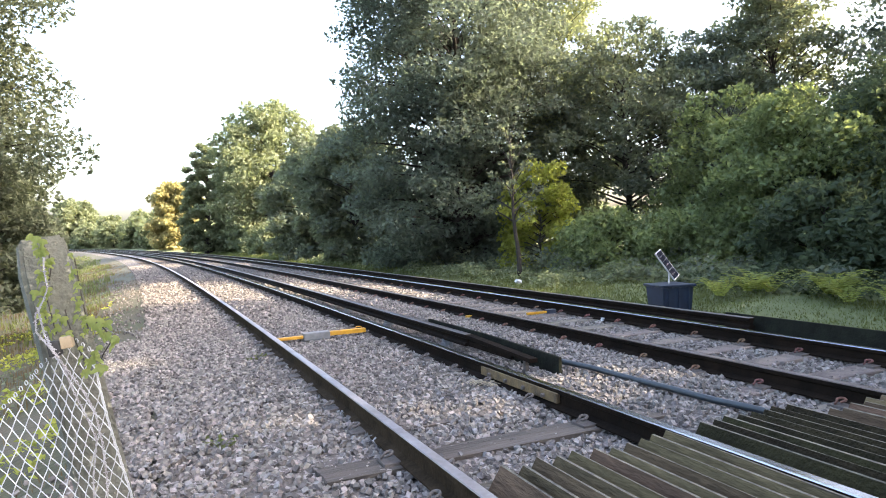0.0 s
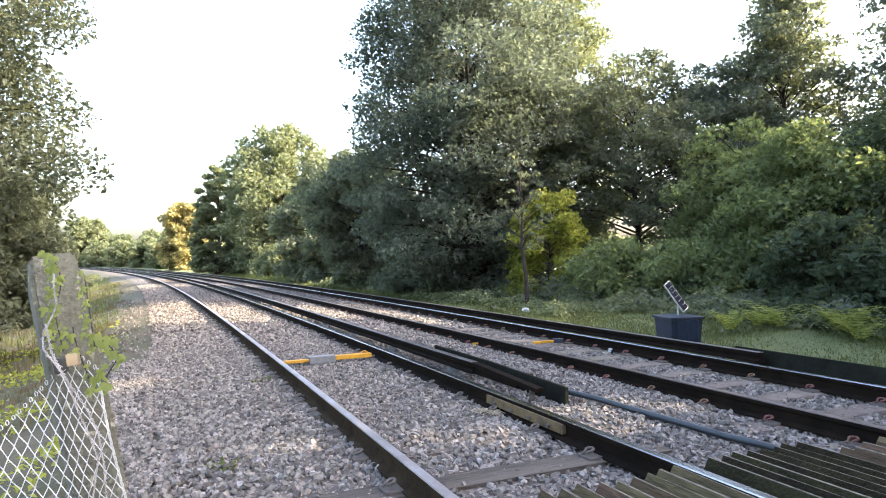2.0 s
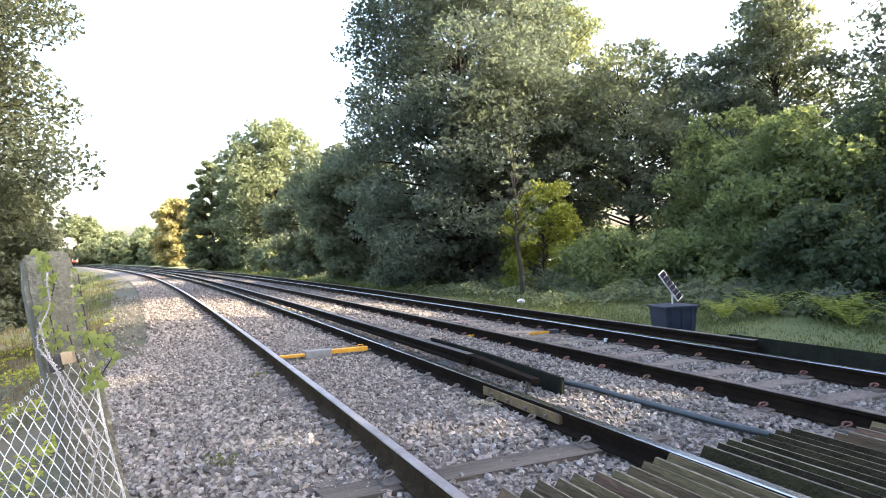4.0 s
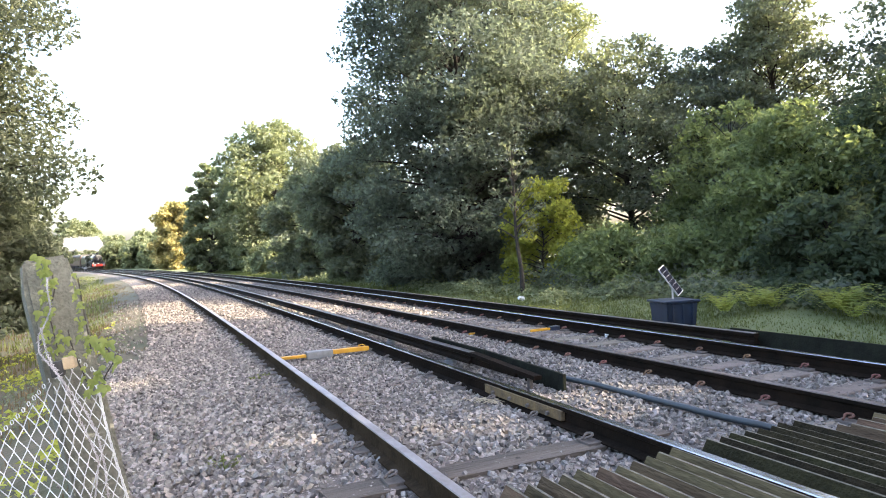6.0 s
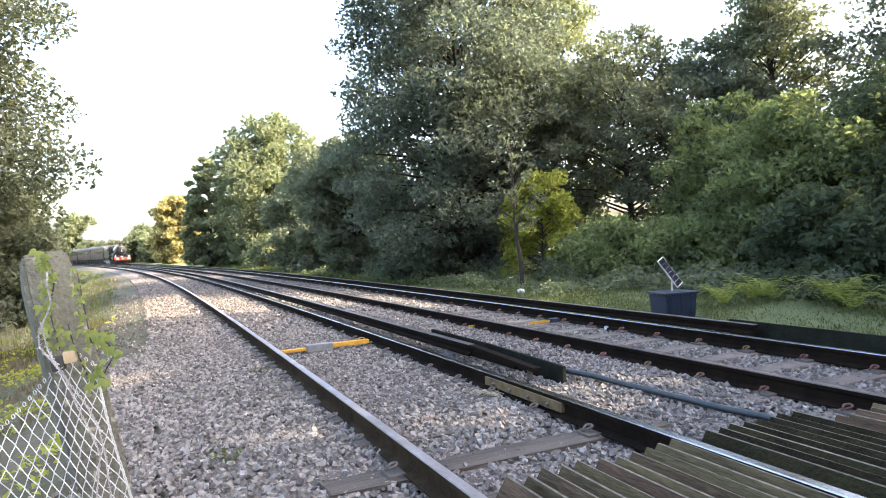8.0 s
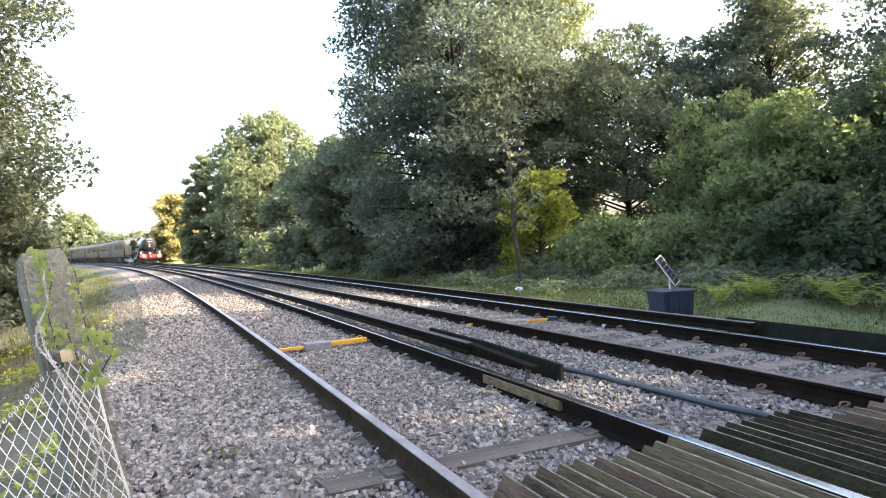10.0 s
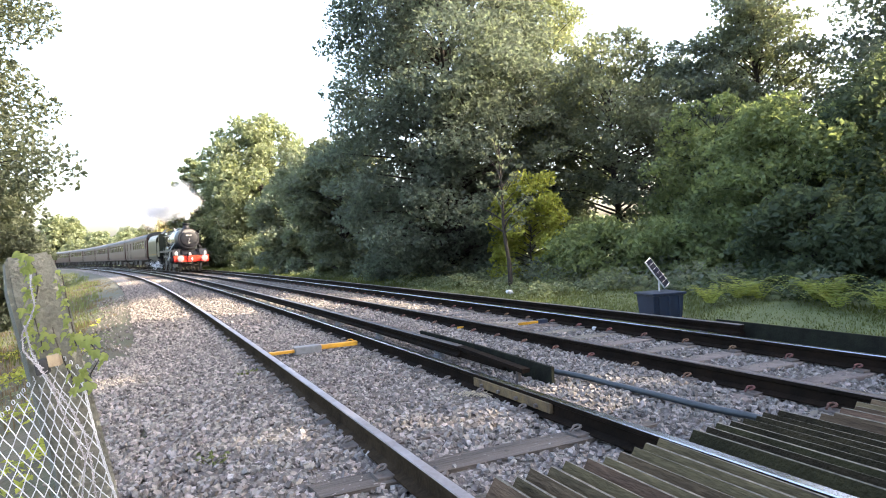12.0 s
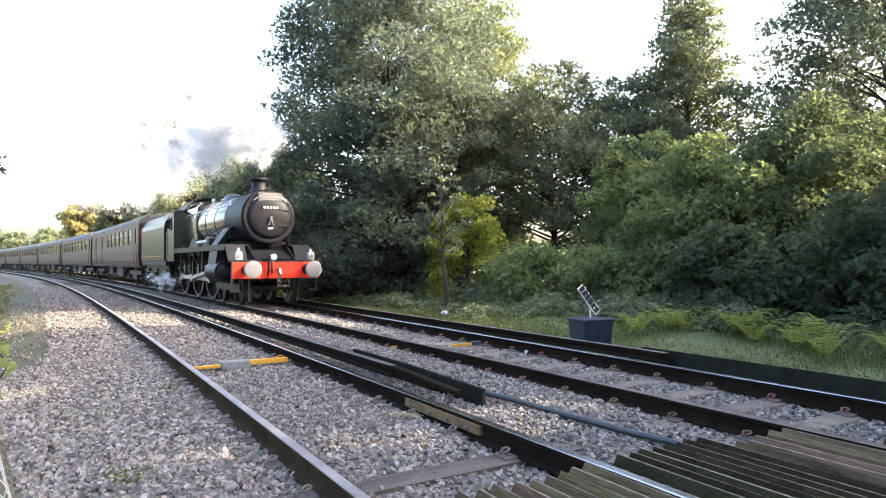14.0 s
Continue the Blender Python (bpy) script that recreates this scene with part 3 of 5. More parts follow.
def tree(name, label, x, y, height, radius, leaf, leaves, mat, seed, low=0.12, trunk=0.16, lean=(0, 0), shape="round", clumps=70, z=0.0, flat=0.55, clump=0.30):
    r = np.random.default_rng(seed)
    root = tagged(empty(name, pose(x, y, z)), label, "bush" if "bush" in name or "shrub" in name else "tree", "trackside growth")
    lines = []
    top = height * 0.93
    zs = np.linspace(-0.3, top, 9)
    sway = np.cumsum(r.normal(0, height * 0.008, (9, 2)), 0)
    mid = np.stack([sway[:, 0] + lean[0] * zs / height, sway[:, 1] + lean[1] * zs / height, zs], 1)
    lines.append((mid, np.linspace(trunk, trunk * 0.12, 9)))
    cl = []
    for k in range(clumps):
        u = low + (1 - low) * (k + r.random()) / clumps
        if shape == "round":
            env = math.sqrt(max(0.02, 1 - ((u - 0.42) / 0.60) ** 2))
        elif shape == "cone":
            env = 1.05 * (1 - u) ** 0.7 + 0.10
        else:
            env = min(1, (1 - u) * 3.0 + 0.25)
        ang = k * 2.399 + r.uniform(-0.5, 0.5)
        rad = radius * env * r.uniform(0.55, 1.0)
        zc = u * height
        base = np.array([np.interp(zc * 0.85, zs, mid[:, 0]), np.interp(zc * 0.85, zs, mid[:, 1]), max(0.05, zc * 0.85 - 0.1 * rad)])
        tip = np.array([base[0] + rad * math.cos(ang), base[1] + rad * math.sin(ang), zc])
        size = radius * clump * r.uniform(0.7, 1.35) * (0.55 + 0.45 * env)
        cl.append((*tip, size))
        if r.random() < 0.5:
            cl.append((*(base + (tip - base) * 0.55), size * 0.9))
        m = base + (tip - base) * 0.5 + np.array([0, 0, 0.08 * rad])
        lines.append(([base, m, tip], [trunk * 0.35 * (1 - u) + 0.012, trunk * 0.2 * (1 - u) + 0.009, 0.006]))
    part_mesh("trunk", tubes("trunk", lines, 6), BARK, root, smooth=True)
    p = crown_points(r, leaves, cl, flat, 1.0)
    p = p[p[:, 2] > 0.02]
    v, f = leaf_arrays(r, p, leaf, up=0.15)
    part_mesh("crown", quick_mesh("crown", v, f), mat, root)
    return root


TREES = [
    # name, label, x, y, height, radius, leaf, leaves, material, seed, options
    ("broadleaf_tree", "large dark green broadleaf tree with dense layered branches", 0.6, 25.0, 15.5, 4.4, 0.125, 92000, L_DARK, 1, dict(low=0.03, clumps=190, trunk=0.3, flat=0.42, clump=0.27)),
    # lighter leaf over the whole crown stands in for sun on its top
    ("broadleaf_tree", "tall tree in lighter leaf for its sunlit top", 4.4, 28.5, 13.4, 3.3, 0.125, 40000, L_LIGHT, 2, dict(low=0.1, clumps=110, trunk=0.2, flat=0.45, clump=0.28)),
    ("sapling_tree", "slim young tree with a dark bare trunk and few leaves", 2.1, 18.5, 4.6, 0.9, 0.09, 420, L_MID, 3, dict(low=0.42, clumps=22, trunk=0.085, clump=0.22)),
    # three added trees, outside the view, that keep the sun off the near track
    ("broadleaf_tree", "dark tree added beside the crossing to cast shade", 14.9, 9.2, 15.0, 4.0, 0.40, 13000, L_DARK, 41, dict(low=0.05, clumps=70, trunk=0.2)),
    ("broadleaf_tree", "dark tree added beside the crossing to cast shade", 14.8, 2.2, 15.0, 4.2, 0.40, 13000, L_DARK, 42, dict(low=0.05, clumps=70, trunk=0.2)),
    ("broadleaf_tree", "dark tree added beside the crossing to cast shade", 15.6, -5.0, 15.0, 4.2, 0.40, 13000, L_DARK, 43, dict(low=0.05, clumps=70, trunk=0.2)),
    ("leafy_shrub", "yellow green shrub with sunlit leaves behind the slim tree", 3.2, 20.8, 3.7, 1.40, 0.10, 7500, L_SUNNY, 33, dict(low=0.03, clumps=44, trunk=0.04)),
    ("broadleaf_tree", "open crowned tree with sky showing through", 7.3, 24.5, 9.3, 3.4, 0.12, 22000, L_MID, 4, dict(low=0.30, clumps=90, trunk=0.16, flat=0.42, clump=0.25)),
    ("broadleaf_tree", "dark layered tree with small gaps of sky", 10.0, 25.0, 8.7, 3.0, 0.12, 21000, L_DARK, 34, dict(low=0.22, clumps=84, trunk=0.16, flat=0.42, clump=0.26)),
    ("broadleaf_tree", "pointed green tree above the bank", 12.3, 23.6, 12.0, 3.5, 0.12, 36000, L_MID, 5, dict(low=0.1, clumps=120, shape="cone", trunk=0.2, flat=0.4, clump=0.26)),
    ("broadleaf_tree", "dark tree overhanging the verge", 16.9, 18.5, 13.6, 3.9, 0.125, 44000, L_DARK, 6, dict(low=0.06, clumps=130, trunk=0.22, flat=0.42, clump=0.27)),
    ("leafy_bush", "dark green spreading bush on the bank", 9.6, 17.0, 4.8, 2.5, 0.105, 24000, L_BANK, 7, dict(low=0.05, clumps=50, trunk=0.08)),
    ("leafy_bush", "dark green spreading bush on the bank", 12.3, 15.8, 5.6, 2.7, 0.105, 28000, L_BUSH, 8, dict(low=0.05, clumps=50, trunk=0.08)),
    ("leafy_bush", "dark green spreading bush on the bank", 9.2, 19.8, 5.6, 2.4, 0.12, 11000, L_BANK, 9, dict(low=0.1, clumps=45, trunk=0.1)),
    ("leafy_bush", "dark green bush at the back of the verge", 8.0, 13.4, 2.3, 1.5, 0.11, 9000, L_BUSH, 44, dict(low=0.03, clumps=40, trunk=0.05)),
    ("leafy_bush", "dark green bush at the back of the verge", 10.0, 11.6, 2.8, 1.7, 0.11, 10000, L_BUSH, 45, dict(low=0.03, clumps=40, trunk=0.05)),
    ("leafy_bush", "dark green bush at the back of the verge", 11.6, 9.2, 3.0, 1.8, 0.12, 9000, L_BUSH, 46, dict(low=0.03, clumps=40, trunk=0.05)),
    ("leafy_bush", "grey green bush below the overhanging tree", -10.3, 14.4, 3.4, 1.6, 0.10, 11000, L_GREY, 47, dict(low=0.03, clumps=44, trunk=0.05)),
    ("leafy_bush", "grey green bush below the overhanging tree", -13.4, 18.2, 4.6, 2.2, 0.12, 12000, L_GREY, 48, dict(low=0.03, clumps=44, trunk=0.06)),
    ("ivy_bush", "low ivy covered bank", 5.0, 18.8, 1.9, 1.5, 0.11, 9000, L_BANK, 10, dict(low=0.02, clumps=40, trunk=0.04, clump=0.4)),
    ("ivy_bush", "low ivy covered bank", 6.7, 17.6, 1.9, 1.6, 0.11, 9000, L_BANK, 11, dict(low=0.02, clumps=40, trunk=0.04, clump=0.4)),
    # far trees: their haze is only the paler leaf colour
    ("broadleaf_tree", "tall sunlit green tree beside the line", -16.3, 61, 14.3, 5.4, 0.30, 26000, L_LIGHT, 12, dict(low=0.05, clumps=90, trunk=0.3)),
    ("columnar_tree", "narrow upright dark green tree paled by haze", -24.6, 66, 11.2, 2.4, 0.30, 13000, L_LIGHT, 13, dict(low=0.04, clumps=60, shape="column", trunk=0.2)),
    ("broadleaf_tree", "rounded green tree beside the line", -8.0, 42, 8.0, 3.4, 0.22, 20000, L_MID, 14, dict(low=0.04, clumps=70, trunk=0.2)),
    ("broadleaf_tree", "rounded green tree beside the line", -4.4, 32, 7.0, 2.9, 0.19, 18000, L_MID, 15, dict(low=0.04, clumps=60, trunk=0.18)),
    ("broadleaf_tree", "yellowing autumn tree beyond the bend", -42.3, 101, 10.8, 4.4, 0.40, 18000, L_YELLOW, 16, dict(low=0.04, clumps=60, trunk=0.25)),
    ("broadleaf_tree", "overhanging tree at the line's near side", -11.2, 13.0, 12.0, 3.3, 0.090, 76000, L_GREY, 17, dict(low=0.05, clumps=110, trunk=0.2)),
    ("broadleaf_tree", "pale grey green tree far along the line", -118, 204, 15.5, 8.0, 0.9, 7000, L_LIGHT, 18, dict(low=0.04, clumps=50, trunk=0.4)),
]
for n_, lab, x_, y_, h_, r_, leaf_, cnt_, mat_, seed_, opt_ in TREES:
    tree(n_, lab, x_, y_, h_, r_, leaf_, cnt_, mat_, seed_, z=-0.2, **opt_)

# distant tree line, haze painted in by the pale leaf
for k in range(22):
    s_ = 128 + k * 9.5
    x_, y_, _ = on_line(np.float64(s_), SPACING + 8 + (k % 3) * 2)
    tree("hedgerow_tree", "dark green tree in the distant tree line, paled by haze", x_, y_, 6.4 + (k * 37 % 10) * 0.3, 4.2, 0.7, 2800, L_LIGHT, 30 + k, low=0.03, clumps=40, trunk=0.2, z=-0.2)
# bushes past 45 m take the paler leaf as painted haze
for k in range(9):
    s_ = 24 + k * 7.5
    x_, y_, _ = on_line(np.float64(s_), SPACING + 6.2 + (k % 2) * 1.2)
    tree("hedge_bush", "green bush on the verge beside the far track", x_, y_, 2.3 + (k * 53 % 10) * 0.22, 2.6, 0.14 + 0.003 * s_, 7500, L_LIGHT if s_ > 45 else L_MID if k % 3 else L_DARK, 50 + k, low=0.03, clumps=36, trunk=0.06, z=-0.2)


def blades(name, label, category, count, s_range, o_range, height, width, mat, seed, droop=0.5, patch=0.0):
    """Grass or stalks: bent blades that stand on the verge."""
    r = np.random.default_rng(seed)
    s, o = r.uniform(*s_range, count), r.uniform(*o_range, count)
    p = on_line(s, o, 0)
    if patch:
        keep = smooth_noise(p[:, 0], p[:, 1], 0.9, seed) > patch - 0.5
        p, o, s = p[keep], o[keep], s[keep]
    if o_range[1] < 0:
        ragged = o < o_range[1] - 0.9 * np.clip(smooth_noise(p[:, 0], p[:, 1], 0.7, 3.0) + 0.35, 0, 1)
        p, o, s = p[ragged], o[ragged], s[ragged]
    n = len(p)
    p[:, 2] = ground_height(o) - 0.03
    a = r.uniform(0, 2 * np.pi, n)
    d = np.stack([np.cos(a), np.sin(a), 0 * a], 1)
    w = np.stack([-np.sin(a), np.cos(a), 0 * a], 1)
    h = height * r.uniform(0.4, 1.25, n)[:, None]
    wd = width * r.uniform(0.7, 1.3, n)[:, None]
    lean = r.uniform(0.05, droop, n)[:, None]
    up = np.array([0, 0, 1.0])
    m = p + up * h * 0.6 + d * h * lean * 0.35
    t = p + up * h * (1 - lean * 0.35) + d * h * lean
    v = np.stack([p - w * wd, p + w * wd, m + w * wd * 0.8, t, m - w * wd * 0.8], 1).reshape(-1, 3)
    k = np.arange(n)[:, None] * 5
    f = np.concatenate([k + np.array([0, 1, 2, 4]), k + np.array([4, 2, 3, 3])])
    me = quick_mesh(name, v, f[:n])
    me2 = quick_mesh(name, v, (k + np.array([4, 2, 3])))
    bm = bmesh.new()
    bm.from_mesh(me), bm.from_mesh(me2)
    bpy.data.meshes.remove(me2)
    bm.to_mesh(me)
    bm.free()
    return tagged(part_mesh(name, me, mat), label, category, kind="stuff")


blades("grass", "short green grass along the far verge", "grass", 46000, (-2, 22), (4.95, 8.6), 0.075, 0.007, L_GRASS, 61, 0.9)
blades("grass", "short green grass along the far verge", "grass", 16000, (22, 75), (5.0, 8.6), 0.2, 0.02, L_GRASS, 62)
blades("dry_weeds", "dry brown weeds on the verge below the ballast", "weeds", 34000, (3.0, 60), (-8.0, -2.9), 0.16, 0.006, L_DRY, 63, 0.9, 0.55)
blades("dry_weeds", "low dry weeds along the foot of the ballast", "weeds", 9000, (3.0, 60), (-3.2, -2.1), 0.06, 0.005, L_DRY, 66, 0.9, 0.5)
blades("verge_grass", "tufts of green grass on the near verge", "grass", 24000, (16, 110), (-9.0, -3.0), 0.26, 0.013, L_GRASS, 64, 0.8, 0.5)
blades("verge_grass", "tufts of green grass on the near verge", "grass", 4000, (3, 16), (-9.0, -4.2), 0.22, 0.008, L_GRASS, 65, 0.8, 0.5)


def undergrowth(name, label, count, s_range, o_range, top, leaf, mat, seed, patch=0.4):
    r = np.random.default_rng(seed)
    s, o = r.uniform(*s_range, count), r.uniform(*o_range, count)
    p = on_line(s, o)
    hump = np.clip(smooth_noise(p[:, 0], p[:, 1], 0.8, seed) + patch, 0, 1)
    p[:, 2] = ground_height(o) + top * hump * r.random(count) ** 0.6
    keep = hump > 0.06
    v, f = leaf_arrays(r, p[keep], leaf)
    return tagged(part_mesh(name, quick_mesh(name, v, f), mat), label, "undergrowth", kind="stuff")


undergrowth("undergrowth", "tangle of brambles and nettles under the trees", 16000, (8, 45), (8.2, 11), 0.9, 0.10, L_MID, 71)
undergrowth("undergrowth", "tangle of brambles and nettles under the trees", 9000, (-4, 12), (8.4, 12), 0.7, 0.09, L_BUSH, 72)
undergrowth("undergrowth", "leafy weeds along the edge of the grass", 15000, (13, 44), (6.6, 9.2), 0.6, 0.08, L_LIGHT, 73, 0.3)
undergrowth("undergrowth", "yellowing weeds beside the near verge", 9000, (5, 20), (-7.0, -2.9), 0.45, 0.055, L_SUNNY, 74, 0.10)
undergrowth("undergrowth", "low green weeds at the foot of the ballast", 5000, (4, 30), (-5.5, -2.6), 0.16, 0.045, L_MID, 76, 0.05)
undergrowth("undergrowth", "green nettles and brambles behind the fence", 12000, (2, 20), (-12, -5.5), 1.3, 0.09, L_MID, 75, 0.35)


def fern_mesh(seed):
    r = np.random.default_rng(seed)
    vs, fs, n = [], [], 0
    for k in range(11):
        a = k * 2.4 + r.uniform(-0.3, 0.3)
        length = r.uniform(0.45, 0.75)
        for j in range(2, 17):
            u = j / 17
            c = np.array([math.cos(a) * length * u * 0.95, math.sin(a) * length * u * 0.95, length * (1.95 * u - 1.6 * u * u)])
            d = np.array([math.cos(a), math.sin(a), 1.0 - 1.4 * u])
            side = np.array([-math.sin(a), math.cos(a), 0])
            w = 0.17 * length * (1 - u) ** 0.7 * (1 if u > 0.2 else u * 5) + 0.012
            for sg in (-1, 1):
                tip = c + sg * side * w + d * w * 0.35 + np.array([0, 0, -0.12 * w])
                q = np.stack([c, c + d * 0.022 + sg * side * w * 0.4, tip, c - d * 0.012 + sg * side * w * 0.45])
                vs.append(q), fs.append(np.arange(4) + n)
                n += 4
    return quick_mesh("fronds", np.concatenate(vs), np.array(fs))


FERNS = [fern_mesh(k) for k in range(3)]
for k in range(28):
    r_ = random.Random(500 + k)
    s_, o_ = r_.uniform(0.5, 9.5), r_.uniform(7.2, 8.3)
    x_, y_, _ = on_line(np.float64(s_), o_)
    fern = tagged(empty("fern", pose(x_, y_, float(ground_height(o_)) - 0.02, 0, 0, r_.uniform(0, 360)) @ Matrix.Scale(r_.uniform(0.8, 1.35), 4)), "green fern at the grass edge, lightened for sun", "fern", "ferns along the verge")
    part_mesh("fronds", FERNS[k % 3], L_FERN, fern)


# ---- fence ----
def fence_post():
    root = tagged(empty("fence_post", pose(-1.25, 2.5, -0.35, 0, -11.5, 0) @ pose(0, 0, 0, 0, 0, 38)), "leaning weathered concrete fence post wrapped in ivy", "fence post")
    bm = boxed(-0.09, 0.09, -0.085, 0.085, 0, 1.69)
    bmesh.ops.subdivide_edges(bm, edges=[e for e in bm.edges if abs(e.verts[0].co.z - e.verts[1].co.z) > 0.5], cuts=12)
    bmesh.ops.bevel(bm, geom=[e for e in bm.edges if e.calc_face_angle(0) > 0.5], offset=0.013, segments=2, affect="EDGES")
    r = random.Random(4)
    for v in bm.verts:
        v.co += Vector((r.uniform(-1, 1), r.uniform(-1, 1), r.uniform(-1, 1))) * 0.0025
        if v.co.z > 1.64:
            v.co.x *= 0.85
            v.co.y *= 0.85
    part("shaft", bm, CONCRETE, root)
    return root


fence_post()


def sheet_point(u, z):
    """The hanging wire mesh: u from the free edge beside the post towards the left; it bends round the post."""
    lean = 0.2035 * (z + 0.35)
    x = -1.22 - lean + 0.125 - u * 0.96
    y = 2.355 + 0.03 * math.sin(u * 9) - 0.34 * max(0, u - 0.18) ** 1.2 + 0.10 * max(0.0, 0.1 - u) * 10 * 0.5
    return np.array([x, y + 0.015 * math.sin(z * 7 + u * 5), z])


def mesh_top(u):
    return float(np.interp(u, [0, 0.06, 0.12, 0.22, 0.32, 0.5, 0.75, 1.0], [0.88, 0.93, 0.90, 0.80, 0.70, 0.56, 0.48, 0.45]))


def chain_link():
    root = tagged(empty("chain_link_fence"), "loose galvanised chain link mesh hanging on the post", "wire fence")
    pitch, rise = 0.0195, 0.039
    lines = []
    for i in range(49):
        u0 = i * pitch
        top = mesh_top(u0)
        pts = []
        for j in range(34):
            z = 0.96 - j * rise
            if z > top or z < -0.3:
                continue
            side = (j + i) % 2
            p = sheet_point(u0 + (pitch * 1.04 if side else -0.001), z)
            p[1] += 0.003 if (j % 2) else -0.003
            pts.append(p)
        lines.append((pts, 0.0021))
        q = [sheet_point(u0 + pitch * 0.5 + 0.005 * math.cos(a), top + 0.004 + 0.009 * math.sin(a)) for a in np.linspace(-1.5, 4, 7)]
        lines.append((q, 0.0020))
    part_mesh("woven_wire", tubes("woven_wire", lines, 5), WIRE, root)
    edge = [[sheet_point(0.0 + 0.004 * math.sin(z * 60 + ph), z) for z in np.linspace(0.88, -0.3, 60)] for ph in (0, 2, 4)]
    part_mesh("selvedge", tubes("selvedge", [(e, 0.0020) for e in edge], 5), WIRE, root)
    roll = []
    for k in range(7):
        roll.append(([sheet_point(0.66 + 0.05 * k / 7 + 0.012 * math.sin(z * 90 + k) - 0.10 * (0.5 - z), z) + np.array([0, -0.03 * math.cos(z * 90 + k * 2), 0]) for z in np.linspace(0.5, -0.3, 90)], 0.0020))
    part_mesh("rolled_edge", tubes("rolled_edge", roll, 5), WIRE, root)
    return root


chain_link()


def barbed_wire():
    root = tagged(empty("barbed_wire"), "old barbed wire wound down the post", "barbed wire")
    paths = [[(-1.44, 2.29, 1.24), (-1.44, 2.29, 1.19), (-1.43, 2.29, 1.13), (-1.45, 2.29, 1.08), (-1.48, 2.29, 1.03), (-1.48, 2.29, 0.97), (-1.44, 2.29, 0.92), (-1.41, 2.29, 0.88), (-1.39, 2.29, 0.85), (-1.36, 2.29, 0.76), (-1.31, 2.29, 0.65), (-1.28, 2.29, 0.57), (-1.30, 2.29, 0.43), (-1.30, 2.29, 0.32)],
             [(-1.47, 2.29, 1.06), (-1.45, 2.29, 0.96), (-1.41, 2.29, 0.88), (-1.32, 2.29, 0.75), (-1.28, 2.29, 0.67), (-1.26, 2.29, 0.56), (-1.25, 2.29, 0.43), (-1.25, 2.29, 0.32)]]
    r = random.Random(9)
    for path in paths:
        p = np.array(path)
        t = np.linspace(0, len(p) - 1, 140)
        f = np.stack([np.interp(t, range(len(p)), p[:, a]) for a in range(3)], 1)
        w = np.stack([np.cos(t * 22), 0.4 * np.sin(t * 22), np.sin(t * 22)], 1) * 0.0035
        lines = [(f + w, 0.0019), (f - w, 0.0019)]
        for k in range(4, 136, 7):
            d = Vector((r.uniform(-1, 1), r.uniform(-0.5, 0.5), r.uniform(-1, 1))).normalized() * 0.016
            lines.append(([f[k] - np.array(d), f[k] + np.array(d)], 0.0016))
        part_mesh("strand", tubes("strand", lines, 4), WIRE_OLD, root)


barbed_wire()
block = tagged(empty("timber_block", pose(-1.41, 2.34, 0.90, 0, -8, 20) @ Matrix.Scale(0.7, 4)), "small cut timber block strapped to the post", "timber block")
part("wood", boxed(-0.012, 0.045, -0.03, 0.03, 0, 0.062, 0.004), TAN_BLOCK, block)
part("strap", boxed(-0.075, -0.014, -0.028, 0.03, -0.03, 0.05, 0.008), BLACK_RUBBER, block, "black strap")


def ivy():
    root = tagged(empty("ivy"), "light green ivy climbing the concrete post", "ivy")
    outline = [(0, -0.5), (0.38, -0.42), (0.5, -0.05), (0.22, 0.08), (0.14, 0.55), (0, 0.72), (-0.14, 0.55), (-0.22, 0.08), (-0.5, -0.05), (-0.38, -0.42)]
    me = bpy.data.meshes.new("ivy_leaf")
    bm = bmesh.new()
    c = bm.verts.new((0, 0, 0.05))
    ring = [bm.verts.new((x, y, -0.12 * abs(x))) for x, y in outline]
    for a, b in zip(ring, ring[1:] + ring[:1]):
        bm.faces.new((c, a, b))
    bm.to_mesh(me)
    bm.free()
    r = random.Random(21)
    stems = []
    strands = (([(-1.50, 1.31), (-1.47, 1.25), (-1.464, 1.19), (-1.489, 1.10), (-1.472, 1.02), (-1.455, 0.94)], 48, 0.028, (0.020, 0.040)),
               ([(-1.375, 1.23), (-1.36, 1.12), (-1.345, 1.02), (-1.335, 0.95)], 26, 0.012, (0.016, 0.028)),
               ([(-1.33, 1.0), (-1.28, 0.97), (-1.25, 0.92), (-1.29, 0.86), (-1.31, 0.80)], 20, 0.035, (0.024, 0.046)),
               ([(-1.42, 1.04), (-1.41, 0.98), (-1.38, 0.90), (-1.34, 0.80)], 10, 0.025, (0.018, 0.034)))
    for way, n, wide, sizes in strands:
        w = np.array(way)
        at = np.linspace(0, len(w) - 1, n)
        xs, zs = np.interp(at, range(len(w)), w[:, 0]), np.interp(at, range(len(w)), w[:, 1])
        stems.append(([(x, 2.37, z) for x, z in zip(xs[::2], zs[::2])], 0.0024))
        for x, z in zip(xs, zs):
            lf = part_mesh("leaf", me, L_IVY, root)
            lf.matrix_basis = pose(x + r.uniform(-wide, wide), 2.345 + r.uniform(-0.02, 0.012), z + r.uniform(-0.012, 0.012), 90 + r.uniform(-50, 20), r.uniform(-35, 35), r.uniform(-55, 55)) @ pose(0, 0, 0, 0, 0, 180 + r.uniform(-50, 50)) @ Matrix.Scale(r.uniform(*sizes), 4)
    part_mesh("stem", tubes("stem", stems, 4), BARK, root)


ivy()


